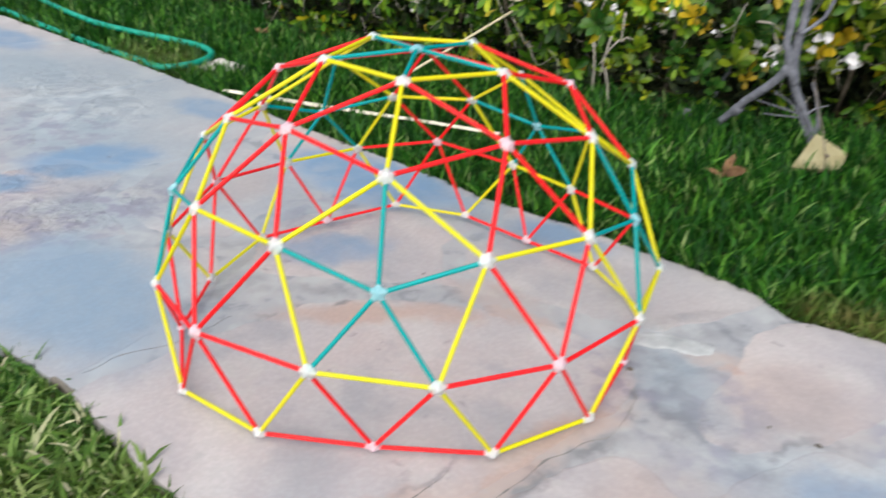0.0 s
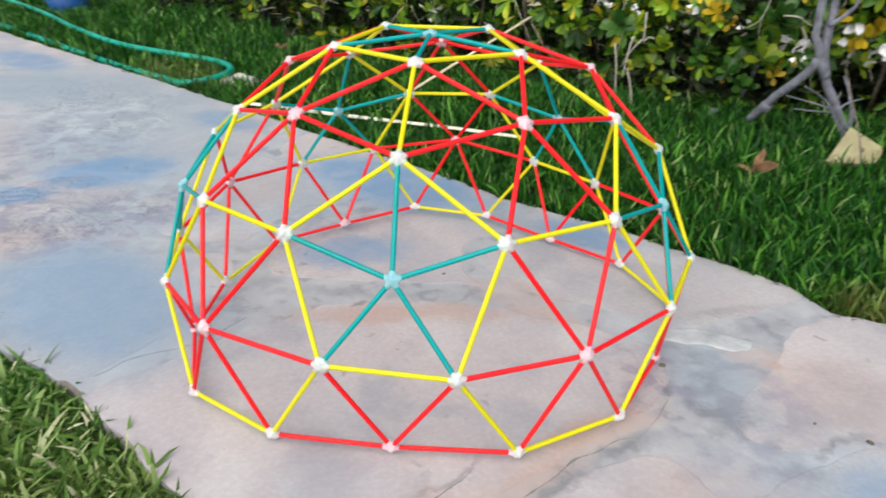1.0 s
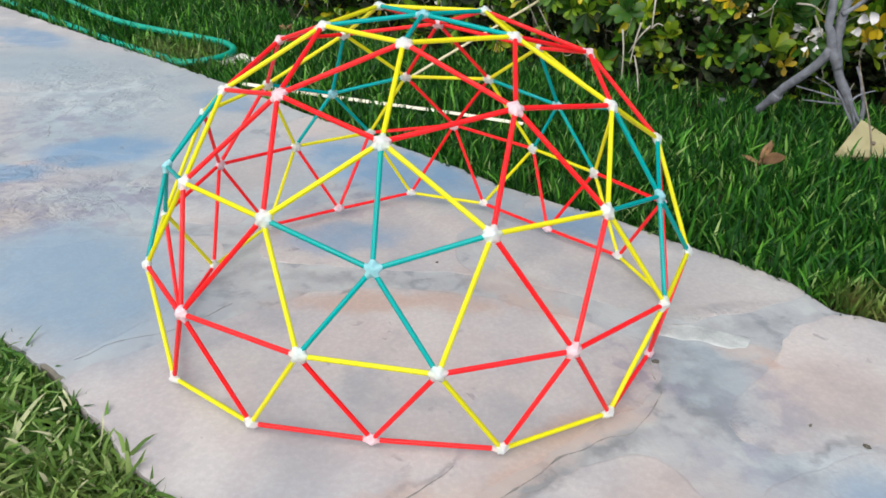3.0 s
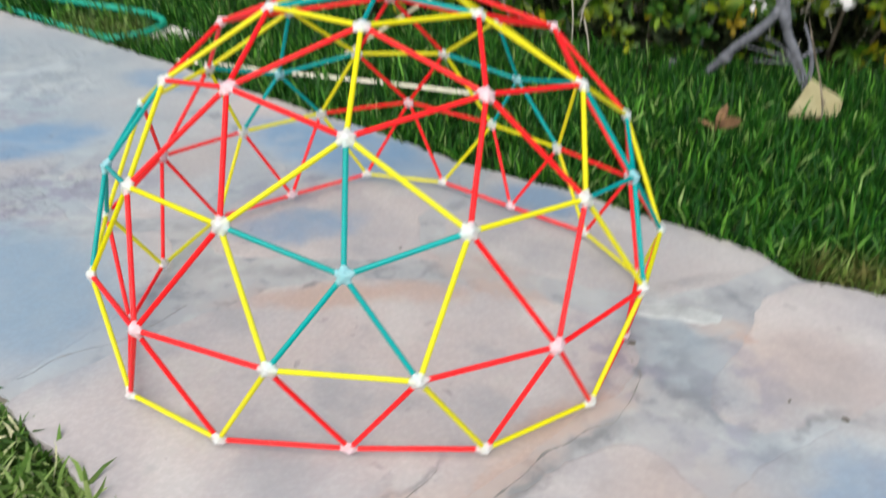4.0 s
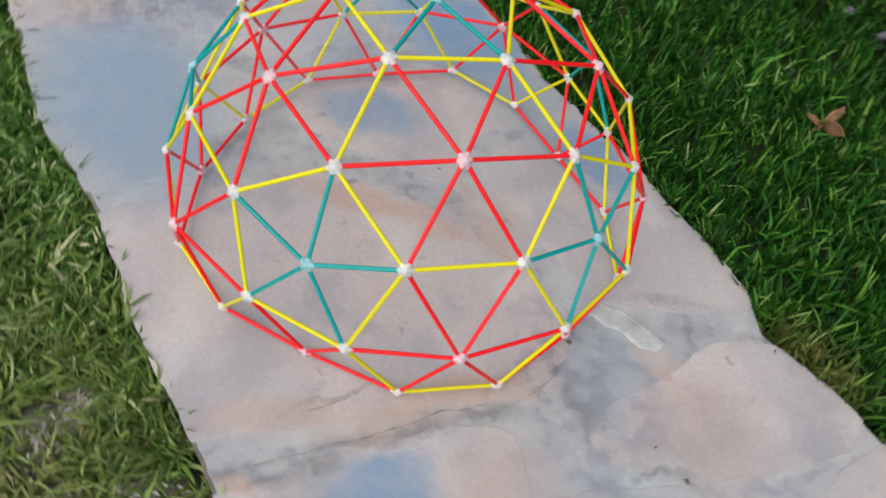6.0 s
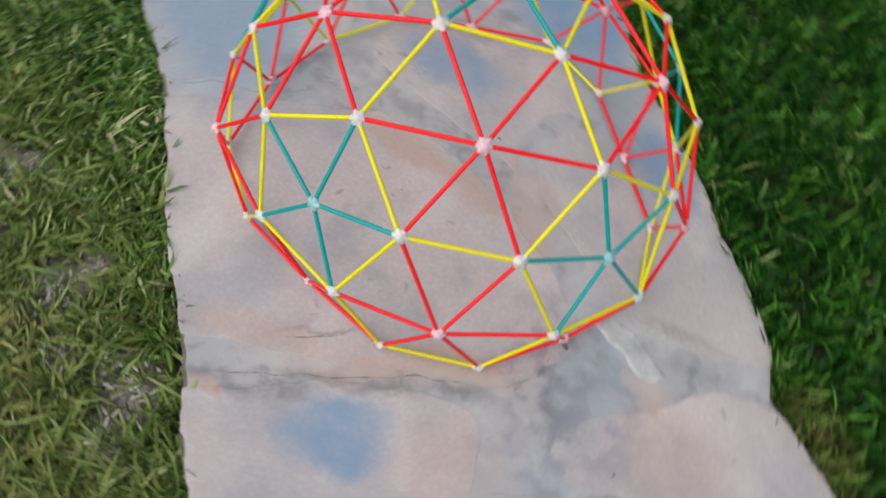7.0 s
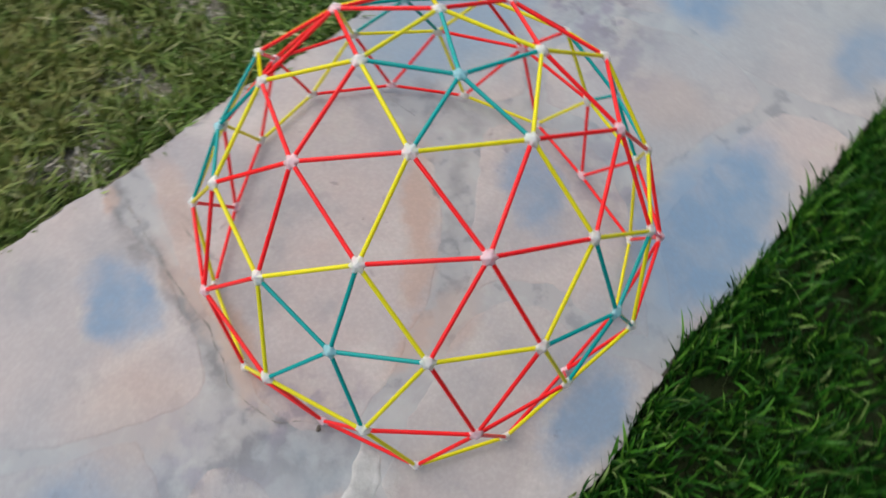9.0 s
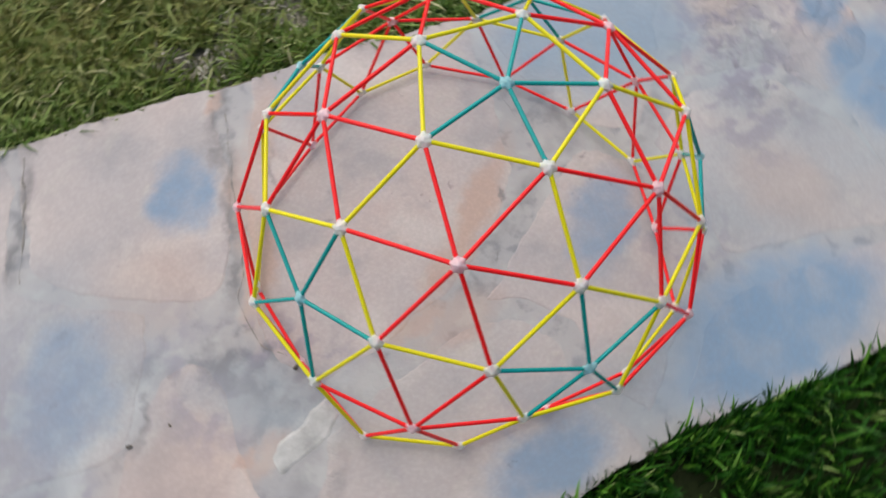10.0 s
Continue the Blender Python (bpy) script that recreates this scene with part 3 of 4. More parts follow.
# The hose's run, where the grass is pressed down.
hose_run = spline([(-3.2, 3.05, 0), (-2.45, 2.55, 0), (-2.0, 2.19, 0), (-1.66, 1.87, 0), (-1.36, 1.62, 0), (-1.15, 1.50, 0), (-0.97, 1.42, 0), (-0.85, 1.355, 0), (-0.785, 1.27, 0),
                   (-0.79, 1.17, 0), (-0.87, 1.125, -0.006), (-1.0, 1.23, -0.018), (-1.22, 1.385, -0.024), (-1.55, 1.615, -0.020), (-1.90, 1.865, -0.014), (-2.5, 2.31, -0.014), (-3.3, 2.9, -0.014)], 150)

SHRUBS = [(-1.35, 2.80, 0.50, 1.3), (-0.85, 2.42, 0.46, 1.4), (-0.45, 2.06, 0.46, 1.3), (-0.06, 1.80, 0.44, 1.45), (0.32, 1.60, 0.43, 1.35), (0.72, 1.40, 0.42, 1.4),
          (1.13, 1.37, 0.42, 1.3), (1.60, 1.75, 0.48, 1.4), (2.10, 2.05, 0.48, 1.3), (1.27, 1.10, 0.20, 0.55)]


LAWN_RING = inset(PATH_RING, -0.001)
PATH_HEART = inset(PATH_RING, 0.014)
PATH_DEEP = inset(PATH_RING, 0.045)


def side_of_path(x, y):
    """Positive on the shrubs' side of the path's middle line."""
    return y + 0.68 * x


def blades(rng, x, y, tall, wide, lean):
    n = len(x)
    h = tall * rng.uniform(0.55, 1.25, n)
    w = wide * rng.uniform(0.55, 1.2, n)
    bend = lean * rng.uniform(0.15, 1.35, n)
    a = rng.uniform(0, 2 * np.pi, n)
    curl = rng.normal(0, 0.7, n)
    z0 = -0.039 + rng.uniform(0, 0.006, n)

    def along(s):
        out = bend * h * s**1.5
        b = a + curl * s
        return x + np.cos(b) * out, y + np.sin(b) * out, z0 + h * s * (1 - 0.36 * np.minimum(bend, 1.35) * s**1.4)

    # No blade grows through the path: those that would, lean the other way; those that reach far over it stand up.
    for s in (0.35, 0.6, 0.8, 1.0):
        px, py, pz = along(s)
        through_stone = inside(PATH_HEART, px, py) & (pz < -0.006)
        a = np.where(through_stone, a + np.pi, a)
        curl = np.where(through_stone, 0.0, curl)
    px, py, pz = along(1.0)
    over = inside(PATH_DEEP, px, py)
    bend = np.where(over, bend * 0.5, bend)
    h = np.where(over, h * 0.8, h)
    turn = a + np.pi / 2 + rng.normal(0, 0.6, n)
    twist = rng.normal(0, 0.9, n)
    rows = []
    for s, share in ((0.0, 0.7), (0.3, 1.0), (0.6, 0.92), (0.85, 0.55), (1.0, 0.0)):
        px, py, pz = along(s)
        b = turn + twist * s
        dx, dy = np.cos(b) * w * share / 2, np.sin(b) * w * share / 2
        dz = rng.normal(0, 0.16, n) * w * share
        rows += [np.stack([px - dx, py - dy, pz - dz], -1)] + ([np.stack([px + dx, py + dy, pz + dz], -1)] if share else [])
    verts = np.stack(rows, 1).reshape(-1, 3)
    loops = np.array([0, 1, 3, 2, 2, 3, 5, 4, 4, 5, 7, 6, 6, 7, 8])
    return verts, (loops[None] + np.arange(n)[:, None] * 9).ravel(), np.tile([4, 4, 4, 3], n)


def lawn(name, label, seed, zones, material, keep):
    rng = np.random.default_rng(seed)
    parts, at = [], 0
    for x0, x1, y0, y1, density, tall, wide, lean in zones:
        n = int((x1 - x0) * (y1 - y0) * density)
        tuft = rng.integers(0, max(1, n // 9), n)
        x = rng.uniform(x0, x1, n // 9)[tuft] + rng.normal(0, 0.009, n)
        y = rng.uniform(y0, y1, n // 9)[tuft] + rng.normal(0, 0.009, n)
        size = rng.uniform(0.6, 1.3, n // 9)[tuft]
        ok = keep(x, y) & ~inside(LAWN_RING, x, y)
        if density < 10000:  # the lawn thins out towards its far ends
            ok &= np.minimum(np.minimum(x - x0, x1 - x), np.minimum(y - y0, y1 - y)) > 0.4 * rng.uniform(0, 1, n) ** 2
        for sx, sy, r, _ in SHRUBS:
            ok &= np.hypot(x - sx, y - sy) > r * np.where(x > 0.25, 0.92 + 0.08 * np.sin(9 * x + 5 * y), 0.86)
        ok &= np.hypot((x + 0.745) / 1.4, y - 1.235) > 0.052
        for bx, by, r in BARE:
            ok &= (np.hypot(x - bx, y - by) > r * 1.08) | (rng.uniform(0, 1, n) < 0.16)
        by_stick = np.where((x > -0.66) & (x < 0.16) & (y > 0.7), np.abs(y - 0.757 + 0.265 * (x - 0.12)), 9.0)
        size = np.where(by_stick < 0.045, size * np.where(by_stick < 0.022, 0.25, 0.6), size)
        ok &= ~((x > 0.742) & (x < 0.886) & (y > 0.652) & (y < 0.75))
        close = np.full(n, 9.0)
        for p in hose_run[:90]:
            close = np.minimum(close, np.hypot(x - p.x, y - p.y))
        size = np.where(close < 0.022, size * 0.45, size)
        v, l, s = blades(rng, x[ok], y[ok], tall * size[ok], wide, lean)
        parts.append((v, l + at, s))
        at += len(v)
    me = quick_mesh(name, *(np.concatenate(c) for c in zip(*parts)), material)
    return tagged(new(name, me), label, "grass", kind="stuff")


def near_box(x, y):
    return (x > -1.2) & (x < 1.3) & (y < 1.35)


lawn("lawn", "lush dark green lawn grass beside the path", 11,
     [(-1.2, 1.3, -0.1, 1.35, 17000, 0.061, 0.0054, 0.52), (-0.3, 1.1, -0.1, 0.75, 5000, 0.048, 0.0050, 0.75)], LUSH, lambda x, y: side_of_path(x, y) > 0)
lawn("lawn", "lush green lawn grass running back under the shrubs", 12,
     [(-2.9, 1.6, 0.2, 2.9, 9500, 0.062, 0.0060, 0.52), (1.2, 3.4, -1.9, 2.4, 2500, 0.075, 0.008, 0.8)],
     LUSH, lambda x, y: (side_of_path(x, y) > 0) & ~near_box(x, y))
def fringe():
    """Longer grass that leans out over the path's edge on the shrubs' side."""
    rng = np.random.default_rng(21)
    k = rng.integers(0, len(PATH_RING), 60000)
    ring = np.array([(p.x, p.y) for p in PATH_RING])
    way = np.roll(ring, -3, 0) - np.roll(ring, 3, 0)
    out = np.stack([way[:, 1], -way[:, 0]], 1) / np.linalg.norm(way, axis=1)[:, None]
    p = ring[k] + out[k] * rng.uniform(0.002, 0.035, len(k))[:, None] + rng.normal(0, 0.004, (len(k), 2))
    x, y = p.T
    clump = np.array([noise.noise(Vector((a * 16, b * 16, 3.0))) for a, b in p[:, :2]])
    ok = (side_of_path(x, y) > 0) & (x > -1.0) & (x < 1.0) & ~inside(LAWN_RING, x, y) & (clump > -0.12)
    x, y, clump = x[ok], y[ok], clump[ok]
    me = quick_mesh("lawn", *blades(rng, x, y, 0.056 + 0.035 * np.clip(clump, 0, 0.6), 0.0056, 0.45), LUSH)
    tagged(new("lawn", me), "longer green grass leaning out over the edge of the path", "grass", kind="stuff")


fringe()
lawn("lawn", "worn yellowish grass with bare spots along the path", 13,
     [(-1.15, 0.6, -1.15, 0.2, 56000, 0.038, 0.0056, 1.25)], WORN, lambda x, y: (side_of_path(x, y) < 0) & (y > -1.0 - 0.3 * x))
lawn("lawn", "sparse worn grass at the outer side of the path", 14,
     [(-3.2, 2.0, -2.6, 2.0, 4200, 0.055, 0.0115, 1.1)], WORN,
     lambda x, y: (side_of_path(x, y) < 0) & ~((x > -1.15) & (x < 0.6) & (y > -1.0 - 0.3 * x)))


# ---------------------------------------------------------------- shrubs
LEAF_SHAPE = [(0, 0, 0), (-0.085, 0.3, 0.03), (0, 0.3, -0.02), (0.085, 0.3, 0.03), (-0.17, 0.62, 0.02), (0, 0.62, -0.05), (0.17, 0.62, 0.02),
              (-0.13, 0.86, -0.04), (0, 0.88, -0.10), (0.13, 0.86, -0.04), (0, 1.0, -0.14)]
LEAF_FACES = [(0, 2, 1), (0, 3, 2), (1, 2, 5, 4), (2, 3, 6, 5), (4, 5, 8, 7), (5, 6, 9, 8), (7, 8, 10), (8, 9, 10)]


def rosette_poses(rng, center, up, size, count):
    """Poses of a whorl of leaves round a shoot's tip."""
    q = Vector(up).to_track_quat("Z", "Y").to_matrix().to_4x4()
    spin = rng.uniform(0, 360)
    out = []
    for k in range(count):
        tilt = rng.uniform(12, 62)
        m = Matrix.Translation(center) @ q @ pose(0, 0, 0, 0, 0, spin + k * 137.5) @ pose(0, 0, 0, tilt, rng.uniform(-15, 15), 0)
        out.append(np.array(m @ Matrix.Scale(size * rng.uniform(0.7, 1.15), 4)))
    return out


def shrub(x, y, r, h, seed, label, low=0.05):
    rng = np.random.default_rng(seed)
    thing = tagged(new("shrub"), label, "shrub", "shrubs behind the lawn")
    thing.location = (x, y, -0.05)
    leaves, young, shaded, withered = [], [], [], []
    for _ in range(int(400 * r * h / 0.28)):
        d = rng.normal(0, 1, 3)
        d[2] = 2 * rng.uniform(0, 1) ** 1.25 - 1
        d[:2] *= (1 - 0.55 * max(0, d[2]) ** 2 - 0.10 * max(0, -d[2]) ** 2) / np.linalg.norm(d[:2])
        if d[2] > 0.5:
            d[:2] *= rng.uniform(0, 1) ** 0.5
        if d[1] > 0.15 and rng.uniform() < 0.72:
            continue
        skirt = h * 0.5 * (1 + d[2]) < 0.16
        if skirt and rng.uniform() < 0.6:
            continue
        shell = rng.uniform(0.55, 1.03) * (0.90 if skirt else 1.0) + 0.12 * noise.noise(Vector(d) * 2.3 + Vector((seed, 0, 0)))
        c = Vector((d[0] * r * shell, d[1] * r * shell, max(low, 0.04 + h * 0.5 * (1 + d[2]))))
        up = Vector((d[0], d[1], d[2] + 0.7 + rng.normal(0, 0.25)))
        fresh = not skirt and c.z > 0.22 and shell > 0.8 and rng.uniform() < 0.28
        (young if fresh else leaves).extend(rosette_poses(rng, c, up, rng.uniform(0.034, 0.066), int(rng.integers(8, 15))))
        if rng.uniform() < 0.10 and not skirt:
            for _ in range(int(rng.integers(3, 8))):
                spot = Vector((c.x * 1.02 / shell, c.y * 1.02 / shell, c.z)) + Vector(rng.normal(0, 0.014, 3))
                withered.append(np.array(Matrix.Translation(spot) @ pose(0, 0, 0, *rng.uniform(-180, 180, 3)) @ Matrix.Diagonal((0.042, 0.026, 0.09, 1)) @ Matrix.Scale(rng.uniform(0.6, 1.2), 4)))
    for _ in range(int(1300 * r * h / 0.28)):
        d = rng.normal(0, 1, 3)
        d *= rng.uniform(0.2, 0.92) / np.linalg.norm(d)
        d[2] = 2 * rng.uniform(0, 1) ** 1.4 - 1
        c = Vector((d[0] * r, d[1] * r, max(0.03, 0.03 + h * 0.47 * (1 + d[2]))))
        shaded.append(np.array(Matrix.Translation(c) @ pose(0, 0, 0, *rng.uniform(-180, 180, 3)) @ Matrix.Scale(rng.uniform(0.03, 0.065), 4)))
    tagged(part("foliage", scatter("foliage", LEAF_SHAPE, LEAF_FACES, leaves, LEAF), thing), "glossy green and yellowing leaves in whorls", kind="stuff")
    tagged(part("young_leaves", scatter("young_leaves", LEAF_SHAPE, LEAF_FACES, young, YOUNG_LEAF), thing), "bright yellow-green young leaves in whorls", kind="stuff")
    tagged(part("shaded_leaves", scatter("shaded_leaves", LEAF_SHAPE, LEAF_FACES, shaded, SHADED_LEAF), thing), "inner leaves coloured near black for the shrub's inner shade", kind="stuff")
    tagged(part("withered_leaves", scatter("withered_leaves", LEAF_SHAPE, LEAF_FACES, withered, PALE_LEAF), thing), "pale withered leaves", kind="stuff")
    for k in range(9):
        a = rng.uniform(0, 2 * np.pi)
        foot = Vector((math.cos(a) * r * rng.uniform(0.1, 0.55), math.sin(a) * r * rng.uniform(0.1, 0.55), 0.0))
        tip = Vector((math.cos(a + 0.4) * r * 0.92, math.sin(a + 0.4) * r * 0.92, h * rng.uniform(0.45, 0.85)))
        middle = foot.lerp(tip, 0.5) + Vector(rng.normal(0, 0.04, 3))
        thick = rng.uniform(0.003, 0.007)
        part("branch", solid("branch", *tube(spline([foot, middle, tip], 9), [thick * (1 - 0.09 * i) for i in range(9)], 6), TWIG if k % 3 else BARK, True), thing)
    for _ in range(18):
        a = rng.uniform(math.pi * 0.95, math.pi * 2.05)
        d = r * rng.uniform(0.88, 1.04)
        start = Vector((math.cos(a) * d, math.sin(a) * d, rng.uniform(0.10, 0.40)))
        middle = start + Vector((rng.normal(0, 0.025), rng.normal(0, 0.02), rng.uniform(-0.08, 0.02)))
        end = middle + Vector((rng.normal(0, 0.04), rng.normal(0, 0.03), rng.uniform(-0.10, 0.02)))
        end.z = max(end.z, 0.02)
        part("dead_twig", solid("dead_twig", *tube(spline([start, middle, end], 7), [0.0013 - 0.00011 * i for i in range(7)], 5), PALE_TWIG, True), thing, None, "thin pale dead twig")
    return thing


SHRUB_THINGS = []
for i, (sx, sy, sr, sh) in enumerate(SHRUBS):
    SHRUB_THINGS.append(shrub(sx, sy, sr, sh, 30 + i, "dense evergreen garden shrub with leathery leaf whorls and some yellow leaves"))


def leaf_litter():
    rng = np.random.default_rng(61)
    poses_ = []
    for sx, sy, r, _ in SHRUBS:
        for _ in range(260 if sx > 0 else 90):
            a, d = rng.uniform(0, 2 * np.pi), r * rng.uniform(0.6, 1.12)
            x, y = sx + math.cos(a) * d, sy + math.sin(a) * d
            poses_.append(np.array(pose(x, y, -0.033 + rng.uniform(0, 0.012), rng.uniform(-25, 25), rng.uniform(-35, 35), rng.uniform(0, 360)) @ Matrix.Scale(rng.uniform(0.025, 0.05), 4)))
    tagged(new("leaf_litter", scatter("leaf_litter", LEAF_SHAPE, LEAF_FACES, poses_, LITTER)), "dark dead leaves strewn on the soil under the shrubs", "leaf litter", kind="stuff")


leaf_litter()

BROAD_SHAPE = [(0, 0, 0), (-0.12, 0.3, 0.05), (0, 0.3, -0.01), (0.12, 0.3, 0.05), (-0.25, 0.62, 0.05), (0, 0.62, -0.03), (0.25, 0.62, 0.05),
               (-0.18, 0.88, 0.0), (0, 0.90, -0.06), (0.18, 0.88, 0.0), (0, 1.0, -0.07)]


def broad_whorls(thing, name, label, spots, material, seed):
    """Big, broad-leaved whorls at the tips of a shrub's outer shoots: (x, y, z, leaf length, leaves)."""
    rng = np.random.default_rng(seed)
    poses_ = []
    for x, y, z, size, count in spots:
        c = Vector((x, y, z)) - thing.location
        for k in range(count):
            tilt = rng.uniform(5, 80)
            q = Vector((rng.normal(0, 0.18), -0.75, 0.65)).to_track_quat("Z", "Y").to_matrix().to_4x4()
            m = Matrix.Translation(c) @ q @ pose(0, 0, 0, 0, 0, k * 137.5) @ pose(0, 0, 0, tilt, rng.uniform(-12, 12), 0)
            poses_.append(np.array(m @ Matrix.Scale(size * rng.uniform(0.75, 1.1), 4)))
    tagged(part(name, scatter(name, BROAD_SHAPE, LEAF_FACES, poses_, material), thing), label, kind="stuff")


def curled_leaves(thing, spots, seed):
    """Shrivelled white leaves that hang curled among the green ones: (x, y, z, size)."""
    rng = np.random.default_rng(seed)
    verts, faces = [], []
    for x, y, z, size in spots:
        for _ in range(3):
            m = Matrix.Translation(Vector((x, y, z)) - thing.location + Vector(rng.normal(0, 0.35 * size, 3))) @ pose(0, 0, 0, rng.uniform(30, 120), rng.uniform(-50, 50), rng.uniform(-60, 60))
            at, bend = len(verts), rng.uniform(1.6, 3.6)
            for i in range(8):
                s = i / 7
                w = 0.30 * size * math.sin(math.pi * (0.1 + 0.85 * s))
                p = Vector((0, math.sin(bend * s) / bend, (1 - math.cos(bend * s)) / bend)) * size
                verts += [m @ (p + Vector((k * w, 0, 0.25 * w * abs(k) + 0.05 * size * math.sin(11 * s + 2 * k)))) for k in (-1, 0, 1)]
            for i in range(7):
                for k in (0, 1):
                    a = at + 3 * i + k
                    faces.append((a, a + 1, a + 4, a + 3))
    tagged(part("curled_leaves", solid("curled_leaves", verts, faces, WHITE_LEAF, True), thing), "white shrivelled curled leaves", kind="stuff")


broad_whorls(SHRUB_THINGS[5], "broad_leaves", "broad yellow-green leaves in whorls",
             [(0.670, 0.97, 0.140, 0.052, 10), (0.690, 0.975, 0.115, 0.030, 7), (0.440, 1.02, 0.155, 0.044, 10), (0.425, 1.01, 0.118, 0.030, 6), (0.450, 1.00, 0.075, 0.034, 9),
              (0.475, 0.985, 0.045, 0.026, 4), (0.385, 1.05, 0.10, 0.028, 6), (0.86, 0.99, 0.19, 0.044, 10), (0.90, 0.99, 0.13, 0.04, 8), (0.54, 1.01, 0.215, 0.04, 9)], RIPE_LEAF, 91)
broad_whorls(SHRUB_THINGS[5], "broad_leaves", "deep yellow broad leaves",
             [(0.560, 1.00, 0.242, 0.038, 7), (0.590, 0.995, 0.220, 0.026, 6), (0.703, 0.965, 0.105, 0.026, 7), (0.87, 0.93, 0.205, 0.036, 8), (0.812, 0.95, 0.235, 0.042, 4),
              (0.89, 0.92, 0.225, 0.036, 7), (0.855, 0.935, 0.180, 0.030, 6)], GOLD_LEAF, 92)
broad_whorls(SHRUB_THINGS[5], "broad_leaves", "dark green broad leaves in whorls",
             [(0.700, 1.00, 0.225, 0.062, 15), (0.640, 0.975, 0.07, 0.042, 12), (0.535, 1.01, 0.145, 0.045, 10), (0.60, 0.99, 0.11, 0.038, 10), (0.34, 1.10, 0.19, 0.05, 12)], DARK_LEAF, 93)
curled_leaves(SHRUB_THINGS[5], [(0.755, 0.965, 0.180, 0.030), (0.710, 0.965, 0.185, 0.024), (0.748, 0.960, 0.155, 0.024), (0.610, 0.965, 0.215, 0.020), (0.834, 0.90, 0.210, 0.034),
                               (0.889, 0.90, 0.170, 0.042), (0.875, 0.895, 0.150, 0.030), (0.50, 1.0, 0.245, 0.022), (0.37, 1.10, 0.235, 0.026), (0.31, 1.14, 0.235, 0.026)], 94)
for k, (top, low) in enumerate((((0.40, 1.05, 0.235), (0.398, 1.03, 0.165)), ((0.395, 1.04, 0.17), (0.352, 1.05, 0.10)), ((0.372, 1.03, 0.18), (0.355, 1.02, 0.08)), ((0.365, 1.03, 0.10), (0.385, 1.00, 0.0)),
                                ((0.398, 1.03, 0.167), (0.425, 1.02, 0.175)), ((0.33, 1.04, 0.16), (0.34, 1.02, 0.04)), ((0.735, 0.975, 0.235), (0.768, 0.95, 0.175)), ((0.70, 0.97, 0.245), (0.76, 0.955, 0.225)))):
    a, b = Vector(top) - SHRUB_THINGS[5].location, Vector(low) - SHRUB_THINGS[5].location
    bow = a.lerp(b, 0.5) + Vector((0.012 * math.sin(3.1 * k), 0.0, 0.008))
    part("dead_twig", solid("dead_twig", *tube(spline([a, bow, b], 8), [0.0026 - 0.00018 * i for i in range(8)], 6), PALE_TWIG, True), SHRUB_THINGS[5], None, "thin pale dead twig")


def stem(name, points, thick, thin, material, parent, label=""):
    pts = spline(points, 14)
    radii = [thick + (thin - thick) * i / 13 for i in range(14)]
    pts = [p + Vector(noise.noise_vector(p * 22)) * 0.004 for p in pts]
    radii = [r * (1 + 0.22 * noise.noise(p * 45)) for r, p in zip(radii, pts)]
    return part(name, solid(name, *tube(pts, radii, 10), material, True), parent, None, label)


bare_tree = tagged(new("small_tree"), "gnarled little tree with forked grey stems at the lawn's edge", "tree")
bare_tree.location = (0.848, 0.83, -0.06)
stem("trunk", [(0.022, 0.0, 0.0), (0.0, 0.0, 0.06), (-0.030, 0.0, 0.11), (-0.058, 0.0, 0.165), (-0.088, 0.0, 0.215), (-0.112, 0.0, 0.28), (-0.118, 0.01, 0.36), (-0.10, 0.05, 1.0)], 0.0112, 0.0085, BARK, bare_tree)
stem("branch", [(-0.098, 0.0, 0.240), (-0.120, 0.02, 0.190), (-0.160, 0.06, 0.130), (-0.190, 0.10, 0.070), (-0.212, 0.14, 0.028), (-0.240, 0.15, 0.005)], 0.0105, 0.0080, BARK, bare_tree)
stem("branch", [(-0.078, 0.0, 0.195), (-0.090, 0.01, 0.26), (-0.090, 0.012, 0.33), (-0.085, 0.02, 0.42), (-0.04, 0.06, 0.72)], 0.0105, 0.0075, BARK, bare_tree)
stem("branch", [(-0.095, 0.0, 0.31), (-0.06, 0.01, 0.335), (-0.04, 0.01, 0.38), (0.01, 0.03, 0.60)], 0.0055, 0.004, BARK, bare_tree)
for bend_x, bend_z, end in ((-0.06, 0.135, (-0.125, 0.02, 0.150)), (-0.055, 0.118, (-0.115, -0.01, 0.128)), (-0.05, 0.15, (-0.095, 0.0, 0.178)), (0.01, 0.14, (0.035, 0.01, 0.150))):
    stem("twig", [(-0.036, 0.0, 0.122), (bend_x - 0.02, 0.01, bend_z), (end[0] - 0.02, *end[1:])], 0.0030, 0.0011, BARK, bare_tree)
stem("branch", [(0.0, 0.02, 0.02), (0.008, 0.02, 0.10), (-0.002, 0.03, 0.14), (-0.018, 0.05, 0.19)], 0.006, 0.003, BARK, bare_tree)
for side, foot, top in ((-0.011, 0.012, 0.15), (0.010, 0.03, 0.13), (-0.004, 0.02, 0.17)):
    stem("shoot", [(0.016 + side, -0.010, foot), (-0.006 + side, -0.012, 0.07), (-0.030 + 1.2 * side, -0.010, 0.5 * (0.07 + top)), (-0.052 + 1.6 * side, -0.006, top)], 0.0042, 0.0022, BARK, bare_tree)
stem("burl", [(-0.166, 0.067, 0.118), (-0.171, 0.073, 0.108), (-0.176, 0.08, 0.098)], 0.0128, 0.0115, BARK, bare_tree)
stem("stump", [(-0.213, 0.15, 0.0), (-0.214, 0.15, 0.04), (-0.216, 0.152, 0.062)], 0.0085, 0.0075, BARK, bare_tree)
